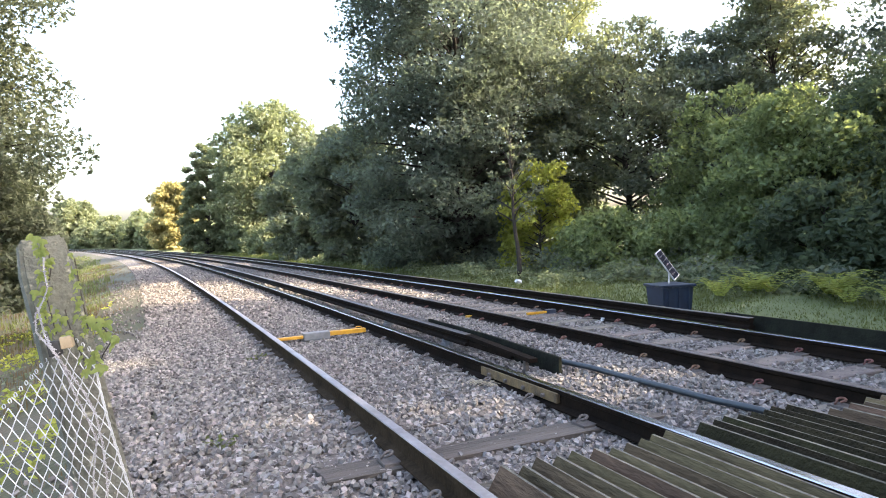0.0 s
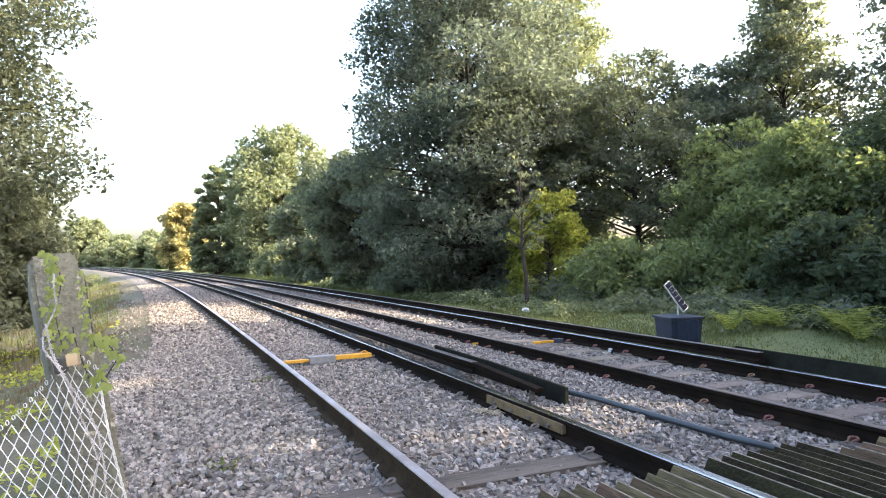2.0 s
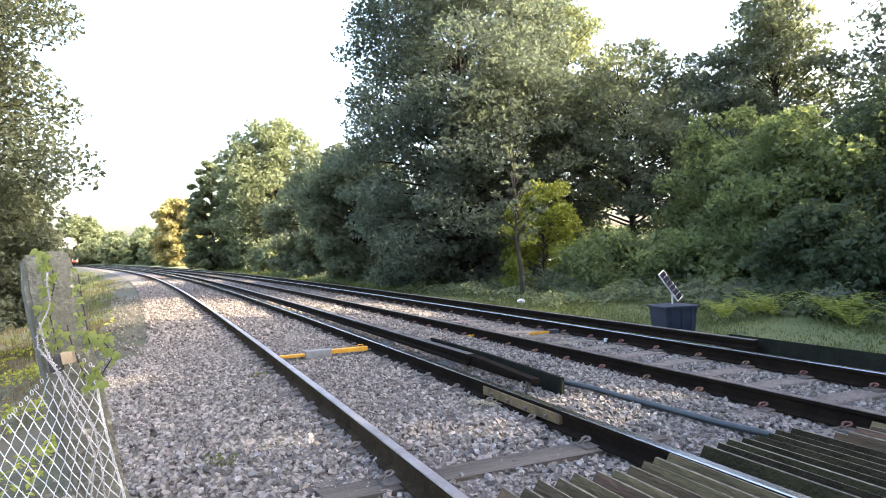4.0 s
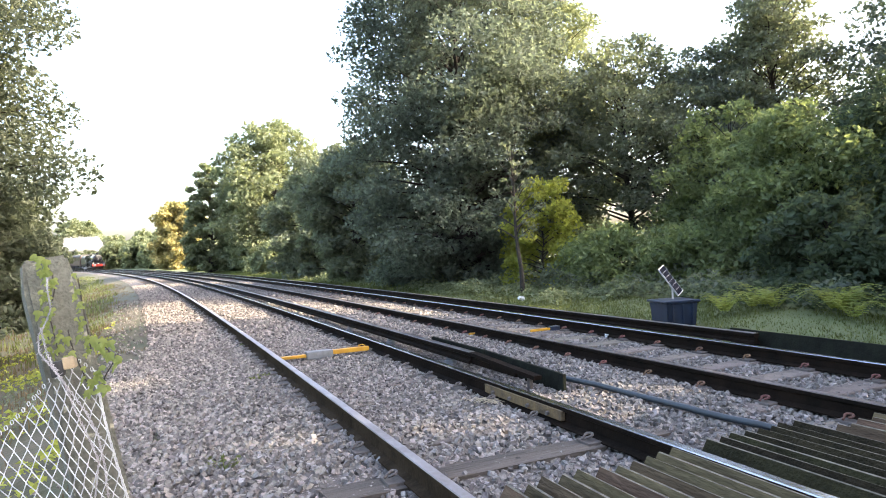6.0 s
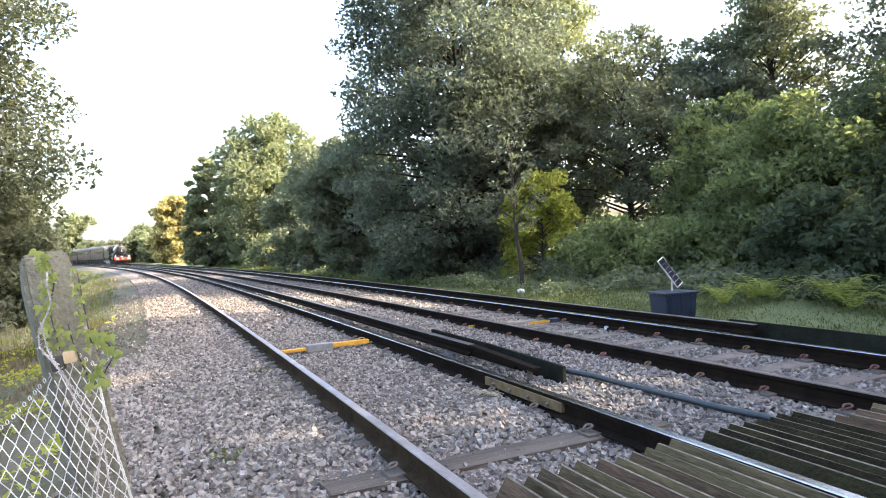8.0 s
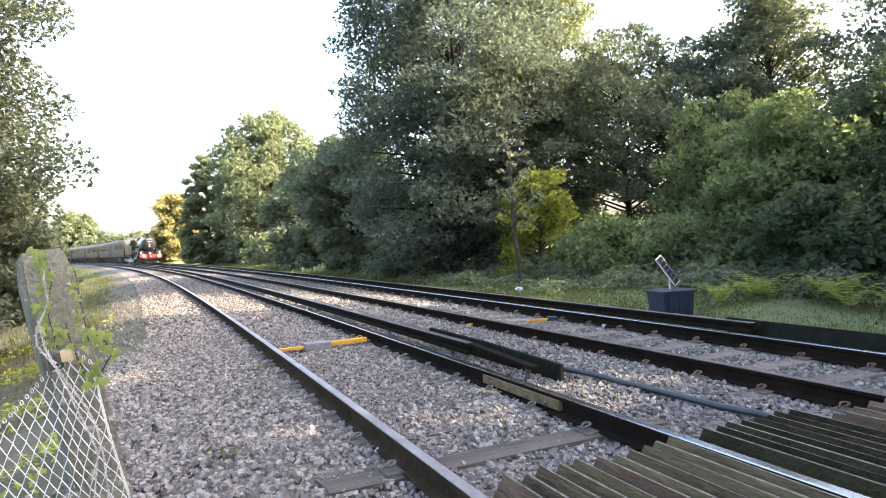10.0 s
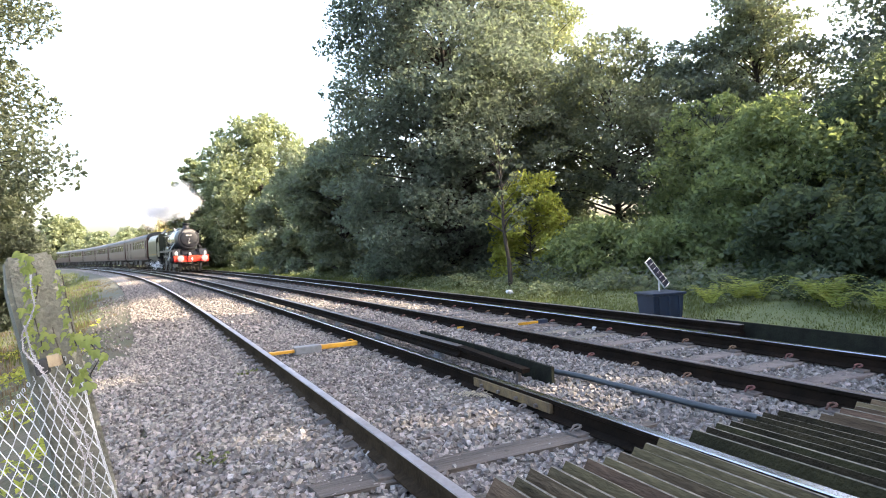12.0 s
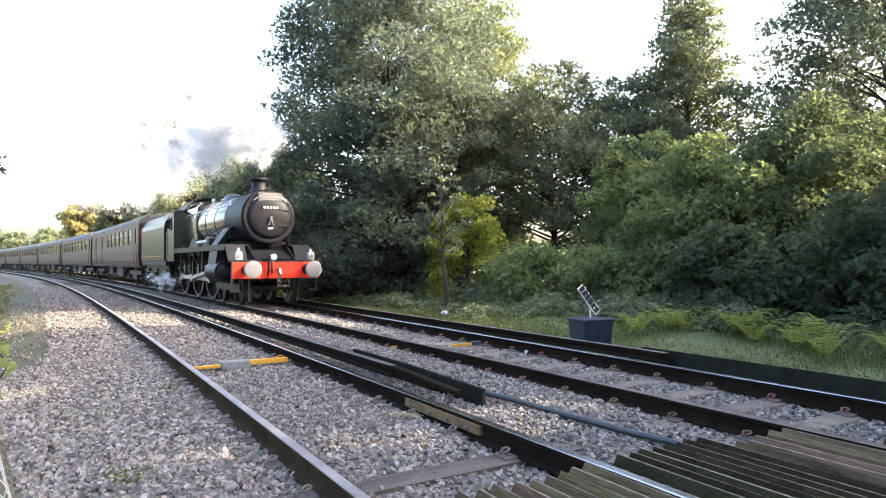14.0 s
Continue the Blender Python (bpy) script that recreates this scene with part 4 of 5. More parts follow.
# ---- small things ----
def litter(x, y, z, size, seed):
    bm = bmesh.new()
    bmesh.ops.create_icosphere(bm, subdivisions=2, radius=size)
    r = random.Random(seed)
    for v in bm.verts:
        v.co *= r.uniform(0.6, 1.15)
        v.co.z *= 0.6
    ob = tagged(part("litter", bm, ALU), "crumpled white litter lying by the track", "litter", "litter by the track")
    ob.matrix_basis = pose(x, y, z)


litter(2.42, 9.75, -0.15, 0.05, 1)
litter(2.0, 17.2, -0.14, 0.12, 2)
trough = tagged(empty("cable_cabinet", pose(-31.4, 79.5, -0.2, 0, 0, 25)), "small pale concrete cabinet beside the line", "cabinet")
part("body", boxed(-0.6, 0.6, -0.3, 0.3, 0, 0.62, 0.03), CONCRETE, trough)
part("lid", boxed(-0.66, 0.66, -0.36, 0.36, 0.62, 0.70, 0.02), CONCRETE, trough)

PEBBLES = []
for shape in SHAPES:
    me = quick_mesh("stone", shape, STONE_QUADS)
    me.materials.append(material("loose_stone", (0.235, 0.225, 0.22), (0.115, 0.108, 0.105), 1.2, 0.85, vary=0.4, bump=0.2) if not PEBBLES else PEBBLES[0].materials[0])
    PEBBLES.append(me)
r_ = random.Random(77)
for k in range(300):
    s_, o_ = r_.uniform(3.9, 6.4), r_.uniform(-2.1, 0.62)
    x_, y_, _ = on_line(np.float64(s_), o_)
    size_ = r_.uniform(0.016, 0.03)
    peb = part_mesh("stone", PEBBLES[k % len(PEBBLES)], STONE, BED)
    peb.matrix_basis = pose(x_, y_, float(ground_height(o_) + deep_bed(np.float64(s_), np.float64(o_))) + size_ * 0.7, r_.uniform(0, 360), r_.uniform(0, 360), r_.uniform(0, 360)) @ Matrix.Scale(size_, 4)


def distant_woods():
    r = np.random.default_rng(88)
    n = 15000
    a = np.radians(r.uniform(-52, 46, n))
    d = r.uniform(235, 275, n)
    top = 9 + 2.2 * np.sin(a * 31) + 1.4 * np.sin(a * 83 + 1)
    p = np.stack([np.sin(a) * d, np.cos(a) * d, -1.3 + top * r.random(n) ** 0.7], 1)
    v, f = leaf_arrays(r, p, 1.6)
    # the haze over the woods is the pale leaf colour
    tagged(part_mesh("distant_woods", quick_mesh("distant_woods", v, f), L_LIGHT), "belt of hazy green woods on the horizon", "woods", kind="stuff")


distant_woods()


def ballast_weed(x, y, z, seed):
    r = np.random.default_rng(seed)
    root = tagged(empty("weed", pose(x, y, z)), "small green weed growing through the ballast", "weed", "weeds in the ballast")
    stems = [([(0, 0, 0), (math.cos(a) * 0.05, math.sin(a) * 0.05, 0.05), (math.cos(a) * 0.13, math.sin(a) * 0.13, 0.07)], [0.003, 0.0025, 0.0015]) for a in r.uniform(0, 6.28, 7)]
    part_mesh("stalk", tubes("stalk", stems, 4), L_GRASS, root)
    p = np.array([np.array(s[0][-1]) * r.uniform(0.5, 1.05) for s in stems for _ in range(3)])
    v, f = leaf_arrays(r, p, 0.03)
    part_mesh("foliage", quick_mesh("foliage", v, f), L_GRASS, root)


ballast_weed(-1.61, 4.44, -0.2, 1)
ballast_weed(-2.3, 7.6, -0.2, 2)
ballast_weed(-3.3, 10.4, -0.2, 3)
r_ = random.Random(31)
straw = []
for k in range(26):
    a_, l_ = r_.uniform(-0.5, 0.5), r_.uniform(0.06, 0.16)
    x_, y_ = 0.24 + r_.uniform(-0.16, 0.16), 5.85 + r_.uniform(-0.1, 0.1)
    straw.append(([(x_, y_, -0.135), (x_ + math.cos(a_) * l_ * 0.5, y_ + math.sin(a_) * l_ * 0.5, -0.12 + r_.uniform(0, 0.01)), (x_ + math.cos(a_) * l_, y_ + math.sin(a_) * l_, -0.138)], 0.003))
tagged(part_mesh("dry_grass", tubes("dry_grass", straw, 4), material("straw", (0.34, 0.30, 0.22), (0.20, 0.17, 0.12), 20, 0.9)), "wisp of pale dry grass lying on the ballast", "dry grass")


# ---- the train ----


def front_at(t):
    """Place of the buffers along the line; the train slows a little as it nears."""
    left = 14.0 - t
    return 18.4 + 17.3 * left + 0.06 * left * left


def gone(t):
    return front_at(0.0) - front_at(t)


def train_pose(t, back, length, z=0.0):
    """Pose of a vehicle whose front is back metres behind the buffers; its y axis points the way it runs."""
    s = front_at(t) + back
    a, b = on_line(np.float64(s + length * 0.15), SPACING), on_line(np.float64(s + length * 0.85), SPACING)
    d = a - b
    yaw = math.degrees(math.atan2(-d[0], d[1]))
    e = a + d / np.linalg.norm(d) * length * 0.15
    return pose(e[0], e[1], z, 0, 0, yaw)


M_GREEN = material("loco_paint_green", (0.016, 0.023, 0.015), (0.010, 0.015, 0.010), 2, 0.3, spec=0.28)
M_BOILER = material("boiler_polished", (0.016, 0.023, 0.015), (0.010, 0.015, 0.010), 2, 0.2, spec=1.0)
M_BOILER.node_tree.nodes["Principled BSDF"].inputs["Coat Weight"].default_value = 0.8
M_BLACK = material("loco_black", (0.007, 0.008, 0.011), (0.013, 0.013, 0.015), 3, 0.45, bump=0.05, spec=0.2)
M_SOOT = material("smokebox_black", (0.006, 0.007, 0.010), (0.011, 0.011, 0.014), 3, 0.5, bump=0.08, spec=0.18)
M_RED = material("beam_red", (0.56, 0.022, 0.006), (0.44, 0.018, 0.006), 4, 0.4)
M_STEEL = material("bright_steel", (0.50, 0.50, 0.51), (0.35, 0.34, 0.33), 8, 0.32, metal=0.9)
M_WHITE = material("white_enamel", (0.40, 0.40, 0.39), (0.30, 0.30, 0.29), 8, 0.4)
M_BUFFER = material("buffer_head_pale", (0.14, 0.14, 0.15), (0.10, 0.10, 0.11), 6, 0.45)
M_GREASE = material("oily_steel", (0.06, 0.058, 0.055), (0.03, 0.028, 0.026), 8, 0.4, metal=0.6)
M_COAL = material("coal", (0.015, 0.015, 0.016), (0.03, 0.03, 0.032), 10, 0.5, bump=1.0, bump_scale=12)
M_MAROON = material("coach_maroon", (0.060, 0.024, 0.019), (0.042, 0.018, 0.014), 0.8, 0.42, spec=0.3)
M_ROOF = material("coach_roof_grey", (0.085, 0.082, 0.08), (0.05, 0.048, 0.046), 1.2, 0.7)
M_UNDER = material("underframe_black", (0.022, 0.020, 0.019), (0.04, 0.034, 0.03), 4, 0.75)
M_GLASS = material("window_glass", (0.16, 0.165, 0.17), (0.035, 0.04, 0.042), 0.9, 0.05, metal=0.6, spec=1.0)
M_LAMP = bpy.data.materials.new("headlamp_glow")
M_LAMP.use_nodes = True
M_LAMP.node_tree.nodes["Principled BSDF"].inputs["Emission Color"].default_value = (1, 0.93, 0.75, 1)
M_LAMP.node_tree.nodes["Principled BSDF"].inputs["Emission Strength"].default_value = 0.8
M_STEAM = bpy.data.materials.new("steam")
M_STEAM.use_nodes = True
mn, ml = M_STEAM.node_tree.nodes, M_STEAM.node_tree.links
mn["Principled BSDF"].inputs["Base Color"].default_value = (0.78, 0.78, 0.79, 1)
mn["Principled BSDF"].inputs["Roughness"].default_value = 1.0
mn["Principled BSDF"].inputs["Specular IOR Level"].default_value = 0.0
st, sm = mn.new("ShaderNodeBsdfTranslucent"), mn.new("ShaderNodeMixShader")
st.inputs["Color"].default_value = (0.78, 0.78, 0.79, 1)
sm.inputs[0].default_value = 0.6
ml.new(mn["Principled BSDF"].outputs[0], sm.inputs[1]), ml.new(st.outputs[0], sm.inputs[2])
ml.new(sm.outputs[0], mn["Material Output"].inputs["Surface"])

WHEELS = []      # object, its place in its vehicle, radius


def wheelset(parent, name, y, r, spokes, half=0.75, z=None, key=True, mat=None):
    """Two spoked wheels on an axle, turning about x."""
    bm = bmesh.new()
    cyl(bm, (-half, 0, 0), (half, 0, 0), 0.08, seg=10)
    wheels = []
    for sx in (-1, 1):
        if key:
            wheels.append(bm)
            bm = bmesh.new()
        x = sx * half
        for ra, rb, xa, xb in ((r, r, x - 0.065, x + 0.065),):
            ring = []
            for i in range(36):
                a = i * math.tau / 36
                ring.append([bm.verts.new((xx, rr * math.cos(a), rr * math.sin(a))) for xx, rr in ((xa, ra), (xb, rb), (xb, r * 0.90), (xa, r * 0.90))])
            for i in range(36):
                p, q = ring[i], ring[(i + 1) % 36]
                for j in range(4):
                    bm.faces.new((p[j], p[(j + 1) % 4], q[(j + 1) % 4], q[j]))
        cyl(bm, (x - 0.08, 0, 0), (x + 0.08, 0, 0), r * 0.17, seg=16)
        for i in range(spokes):
            a = i * math.tau / spokes
            cyl(bm, (x, r * 0.14 * math.cos(a), r * 0.14 * math.sin(a)), (x, r * 0.93 * math.cos(a), r * 0.93 * math.sin(a)), 0.035 * max(r, 0.7), 0.028 * max(r, 0.7), seg=5, caps=False)
    wheels.append(bm)
    for w in wheels:
        bmesh.ops.recalc_face_normals(w, faces=w.faces)
    ob = part(name, wheels[0], mat or M_GREASE, parent)
    for w in wheels[1:]:
        part("wheel", w, mat or M_GREASE, ob, "dark spoked wheel")
    ob.matrix_basis = pose(0, y, r if z is None else z)
    if key:
        WHEELS.append((ob, (0, y, r if z is None else z), r))
    return ob


def loft(bm, rings, close=True):
    """Skin between rings of equal numbers of points."""
    rows = [[bm.verts.new(p) for p in ring] for ring in rings]
    n = len(rows[0])
    for a, b in zip(rows, rows[1:]):
        for i in range(n if close else n - 1):
            bm.faces.new((a[i], a[(i + 1) % n], b[(i + 1) % n], b[i]))
    if close:
        bm.faces.new(rows[0][::-1]), bm.faces.new(rows[-1])
    bmesh.ops.recalc_face_normals(bm, faces=bm.faces)
    return bm


def circle(y, r, z, n=40):
    return [(r * math.sin(i * math.tau / n), y, z + r * math.cos(i * math.tau / n)) for i in range(n)]


def build_loco():
    root = tagged(empty("locomotive", train_pose(0, 0, 10.6)), "dark green steam locomotive with red buffer beam and black smokebox", "locomotive")
    part("frame", boxed(-0.58, 0.58, -10.4, -0.72, 0.76, 1.24), M_BLACK, root)
    beam = part("buffer_beam", boxed(-1.27, 1.27, -0.72, -0.62, 0.80, 1.27, 0.012), M_RED, root, "red painted buffer beam")
    for x in [i * 0.14 - 1.19 for i in range(18)]:
        rv = bmesh.new()
        cyl(rv, (x, -0.62, 1.22), (x, -0.605, 1.22), 0.014, seg=6)
        part("rivet", rv, M_RED, beam)
    for x in (-0.87, 0.87):
        bm = bmesh.new()
        cyl(bm, (x, -0.62, 1.055), (x, -0.30, 1.055), 0.15, 0.11, 20)
        cyl(bm, (x, -0.30, 1.055), (x, -0.06, 1.055), 0.07, seg=14)
        bf = part("buffer", bm, M_BLACK, root, smooth=False)
        hd = bmesh.new()
        loft(hd, [[(x + a[0], y, a[2]) for a in circle(0, r, 1.055, 28)] for y, r in ((-0.07, 0.24), (-0.03, 0.245), (-0.01, 0.20), (0.0, 0.10))])
        part("buffer_head", hd, M_BUFFER, bf, "pale grey buffer head")
    bm = bmesh.new()
    cyl(bm, (0, -0.62, 1.05), (0, -0.40, 1.05), 0.045, seg=10)
    cyl(bm, (0, -0.42, 1.05), (0, -0.38, 0.93), 0.04, seg=8)
    part("coupling_hook", bm, M_STEEL, root)
    links = [([(0.05 * math.cos(a) + 0.01 * k, -0.42 + 0.012 * (k % 2), 0.90 - 0.12 * k + 0.09 * math.sin(a)) for a in np.linspace(0, math.tau, 13)], 0.016) for k in range(3)]
    part_mesh("coupling_chain", tubes("coupling_chain", links), M_GREASE, root, "worn steel coupling links")
    part_mesh("brake_pipe", tubes("brake_pipe", [([(0.28, -0.66, 0.8), (0.28, -0.56, 1.0), (0.28, -0.56, 1.40), (0.26, -0.52, 1.46), (0.22, -0.47, 1.30), (0.2, -0.47, 0.95)], 0.032)], 8), M_BLACK, root)
    # front platform, sloped part, side running boards
    bm = boxed(-1.27, 1.27, -1.10, -0.62, 1.272, 1.32, 0.006)
    part("front_platform", bm, M_BLACK, root)
    for sx in (-1, 1):
        bm = boxed(min(sx * 0.62, sx * 1.27), max(sx * 0.62, sx * 1.27), -9.2, -1.45, 1.74, 1.79, 0.006)
        loft(bm, [[(sx * 0.72, -1.09, 1.29), (sx * 1.27, -1.09, 1.29), (sx * 1.27, -1.09, 1.33), (sx * 0.72, -1.09, 1.33)], [(sx * 0.72, -1.46, 1.745), (sx * 1.27, -1.46, 1.745), (sx * 1.27, -1.46, 1.785), (sx * 0.72, -1.46, 1.785)]])
        part("running_board", bm, M_BLACK, root)
        part("valance", boxed(min(sx * 1.22, sx * 1.27), max(sx * 1.22, sx * 1.27), -9.2, -1.5, 1.62, 1.742), M_BLACK, root)
    # smokebox and its door
    sb = bmesh.new()
    loft(sb, [circle(y, r, 2.63) for y, r in ((-1.95, 0.885), (-1.93, 0.90), (-2.05, 0.905), (-3.75, 0.905))])
    smoke = part("smokebox", sb, M_SOOT, root, "sooty black smokebox", smooth=False)
    ring = bmesh.new()
    loft(ring, [circle(y, r, 2.63) for y, r in ((-1.94, 0.86), (-1.88, 0.85), (-1.87, 0.80))])
    part("front_ring", ring, M_SOOT, smoke)
    door = bmesh.new()
    loft(door, [circle(y, r, 2.63) for y, r in ((-1.90, 0.72), (-1.84, 0.715), (-1.79, 0.60), (-1.755, 0.40), (-1.74, 0.15))])
    dr = part("smokebox_door", door, M_SOOT, smoke, smooth=True)
    for dz in (-0.30, 0.22):
        part("hinge_strap", boxed(-0.62, 0.35, -1.80, -1.755, 2.63 + dz - 0.025, 2.63 + dz + 0.025, 0.005), M_BLACK, smoke)
    bm = bmesh.new()
    cyl(bm, (0, -1.75, 2.60), (0, -1.66, 2.60), 0.035, seg=10)
    cyl(bm, (0, -1.69, 2.61), (-0.07, -1.68, 2.33), 0.014, seg=6)
    cyl(bm, (0, -1.67, 2.61), (0.09, -1.66, 2.34), 0.014, seg=6)
    part("door_handle", bm, M_STEEL, smoke, "bright steel door handles")
    np_ = part("number_plate", boxed(-0.30, 0.30, -1.77, -1.735, 2.865, 2.985, 0.004), M_BLACK, smoke, "black plate with pale bars")
    for i in range(5):
        part("bar", boxed(-0.25 + i * 0.105, -0.18 + i * 0.105, -1.736, -1.727, 2.885, 2.965), M_WHITE, np_)
    part("shed_plate", boxed(-0.09, 0.09, -1.78, -1.745, 2.21, 2.29, 0.02), M_WHITE, smoke, "small pale oval plate")
    rail_pts = [(0.74 * math.cos(a), -1.80, 2.63 + 0.74 * math.sin(a)) for a in np.linspace(0.75, math.pi - 0.75, 15)]
    part_mesh("front_handrail", tubes("front_handrail", [(rail_pts, 0.016)], 8), M_STEEL, smoke)
    bk = bmesh.new()
    box(bk, -0.05, 0.05, -1.93, -1.87, 3.45, 3.62)
    part("lamp_bracket", bk, M_BLACK, smoke)
    board = part("headboard", boxed(-0.40, 0.40, -1.81, -1.78, 3.13, 3.42, 0.03), M_ROOF, smoke, "pale train headboard with worn lettering")
    for zz, wide in ((3.36, 0.26), (3.28, 0.34), (3.20, 0.28)):
        part("bar", boxed(-wide, wide, -1.779, -1.774, zz - 0.022, zz + 0.022), M_BUFFER, board)
    smoke.matrix_basis = Matrix.Translation((0, 0.50, 2.61)) @ Matrix.Diagonal((0.91, 1, 0.91, 1)) @ Matrix.Translation((0, 0, -2.63))
    sd = bmesh.new()
    loft(sd, [[(-0.62, y, 1.24), (0.62, y, 1.24), (0.70, y, 1.9), (-0.70, y, 1.9)] for y in (-1.95, -3.3)])
    part("saddle", sd, M_BLACK, root)
    slope = bmesh.new()
    loft(slope, [[(-0.56, y, z), (0.56, y, z), (0.56, y, z + 0.03), (-0.56, y, z + 0.03)] for y, z in ((-0.95, 1.34), (-1.55, 1.60), (-1.97, 1.70))])
    part("sloping_plate", slope, M_BLACK, root)
    for x in (-0.60, 0.56):
        cheek = bmesh.new()
        loft(cheek, [[(xx, -0.80, 1.325), (xx, -0.80, 1.37), (xx, -1.60, 1.78), (xx, -2.0, 1.80), (xx, -2.0, 1.325)] for xx in (x, x + 0.04)])
        part("frame_cheek", cheek, M_BLACK, root)
        iron = boxed(x * 1.22 - 0.02, x * 1.22 + 0.06, -0.98, -0.90, 0.12, 0.80)
        part("guard_iron", iron, M_BLACK, root)
    ch = bmesh.new()
    def ring_z(r, z, y=-2.42, n=28):
        return [(r * math.cos(i * math.tau / n), y + r * math.sin(i * math.tau / n), z) for i in range(n)]
    loft(ch, [ring_z(r, z) for r, z in ((0.38, 3.34), (0.28, 3.46), (0.235, 3.56), (0.22, 3.72), (0.235, 3.78), (0.31, 3.80), (0.315, 3.85), (0.26, 3.88))])
    part("chimney", ch, M_SOOT, root, smooth=True)
    # boiler, dome, firebox
    bo = bmesh.new()
    loft(bo, [circle(y, r, 2.63) for y, r in ((-3.3, 0.60), (-3.301, 0.78), (-3.32, 0.79), (-4.88, 0.834), (-4.9, 0.835), (-6.88, 0.905), (-6.9, 0.905), (-6.905, 0.6))])
    boiler = part("boiler", bo, M_BOILER, root, "glossy dark green boiler", smooth=True)
    for y, r in ((-3.4, 0.802), (-4.6, 0.835), (-5.8, 0.875), (-6.85, 0.912)):
        bd = bmesh.new()
        loft(bd, [circle(y + d, r, 2.63) for d in (-0.03, 0.03)])
        part("band", bd, M_BLACK, boiler)
    dm = bmesh.new()
    loft(dm, [ring_z(r, z, -5.35) for r, z in ((0.44, 3.36), (0.36, 3.46), (0.31, 3.55), (0.23, 3.61), (0.1, 3.63))])
    part("dome", dm, M_BOILER, boiler, smooth=True)
    fb = bmesh.new()
    prof = [(-0.78, 1.5), (0.78, 1.5), (0.92, 2.3), (0.95, 2.9), (0.86, 3.28), (0.62, 3.47), (-0.62, 3.47), (-0.86, 3.28), (-0.95, 2.9), (-0.92, 2.3)]
    loft(fb, [[(x, y, z) for x, z in prof] for y in (-6.9, -9.2)])
    part("firebox", fb, M_BOILER, root)
    for x in (-0.16, 0.16):
        sv = bmesh.new()
        cyl(sv, (x, -7.6, 3.46), (x, -7.6, 3.66), 0.08, 0.06, 12)
        part("safety_valve", sv, M_STEEL, root)
    for sx in (-1, 1):
        pts = [(sx * 0.93, y, 3.02 - (0.03 if y > -3.7 else 0)) for y in np.linspace(-2.2, -9.1, 20)]
        hr = tubes("handrail", [(pts, 0.016)] + [([(sx * 0.86, y, 3.0), (sx * 0.93, y, 3.02)], 0.014) for y in (-2.3, -3.6, -5, -6.4, -7.8, -9)], 6)
        part_mesh("handrail", hr, M_STEEL, root, "bright steel handrail")
        # cylinder, casing and steam pipe
        cy = bmesh.new()
        cyl(cy, (sx * 1.08, -2.15, 0.98), (sx * 1.08, -3.45, 0.98), 0.32, seg=24)
        loft(cy, [[(sx * 0.70, y, 0.9), (sx * 1.34, y, 0.9), (sx * 1.26, y, 1.60), (sx * 0.70, y, 1.66)] for y in (-2.4, -3.4)])
        cyl(cy, (sx * 1.08, -2.0, 0.98), (sx * 1.08, -2.16, 0.98), 0.12, 0.26, 20)
        part("cylinder", cy, M_BLACK, root)
        sp = bmesh.new()
        loft(sp, [[(sx * 0.80, -2.45, 2.35), (sx * 0.80, -3.25, 2.35), (sx * 0.9, -3.25, 2.30), (sx * 0.9, -2.45, 2.30)], [(sx * 0.98, -2.55, 1.78), (sx * 0.98, -3.25, 1.78), (sx * 1.24, -3.25, 1.78), (sx * 1.24, -2.55, 1.78)]])
        part("steam_pipe", sp, M_BLACK, root)
        # splashers
        for y in (-4.95, -7.1, -9.5):
            s = bmesh.new()
            arc = [(y + 1.10 * math.cos(a), 1.03 + 1.10 * math.sin(a)) for a in np.linspace(0.76, math.pi - 0.76, 14)]
            poly = [(max(-9.2, p), q) for p, q in arc]
            loft(s, [[(sx * xx, p, q) for p, q in poly + [(poly[-1][0], 1.78), (poly[0][0], 1.78)]] for xx in (0.64, 0.98)])
            part("splasher", s, M_GREEN, root)
        part("slide_bar", boxed(min(sx * 1.03, sx * 1.13), max(sx * 1.03, sx * 1.13), -4.7, -3.45, 1.10, 1.16), M_STEEL, root)
        part("slide_bracket", boxed(min(sx * 0.62, sx * 1.2), max(sx * 0.62, sx * 1.2), -4.75, -4.65, 0.95, 1.74), M_BLACK, root)
        part("lubricator", boxed(min(sx * 1.02, sx * 1.2), max(sx * 1.02, sx * 1.2), -4.1, -3.75, 1.79, 2.02, 0.02), M_BLACK, root)
        ej = bmesh.new()
        cyl(ej, (sx * 1.0, -4.4, 1.95), (sx * 1.0, -6.3, 1.95), 0.07, seg=10)
        part("pipe_run", ej, M_STEEL, root)
        st_ = boxed(min(sx * 1.0, sx * 1.26), max(sx * 1.0, sx * 1.26), -1.0, -0.74, 0.42, 0.46)
        box(st_, min(sx * 1.2, sx * 1.23), max(sx * 1.2, sx * 1.23), -0.98, -0.76, 0.44, 1.27)
        part("front_step", st_, M_BLACK, root)
        # cab side with window opening
        cb = bmesh.new()
        xs = (min(sx * 1.24, sx * 1.29), max(sx * 1.24, sx * 1.29))
        box(cb, *xs, -10.6, -9.2, 1.30, 2.55)
        box(cb, *xs, -9.50, -9.2, 2.55, 3.20)
        box(cb, *xs, -10.6, -10.1, 2.55, 2.62)
        box(cb, *xs, -9.90, -9.86, 2.55, 3.20)
        box(cb, *xs, -10.2, -9.2, 3.05, 3.22)
        part("cab_side", cb, M_GREEN, root)
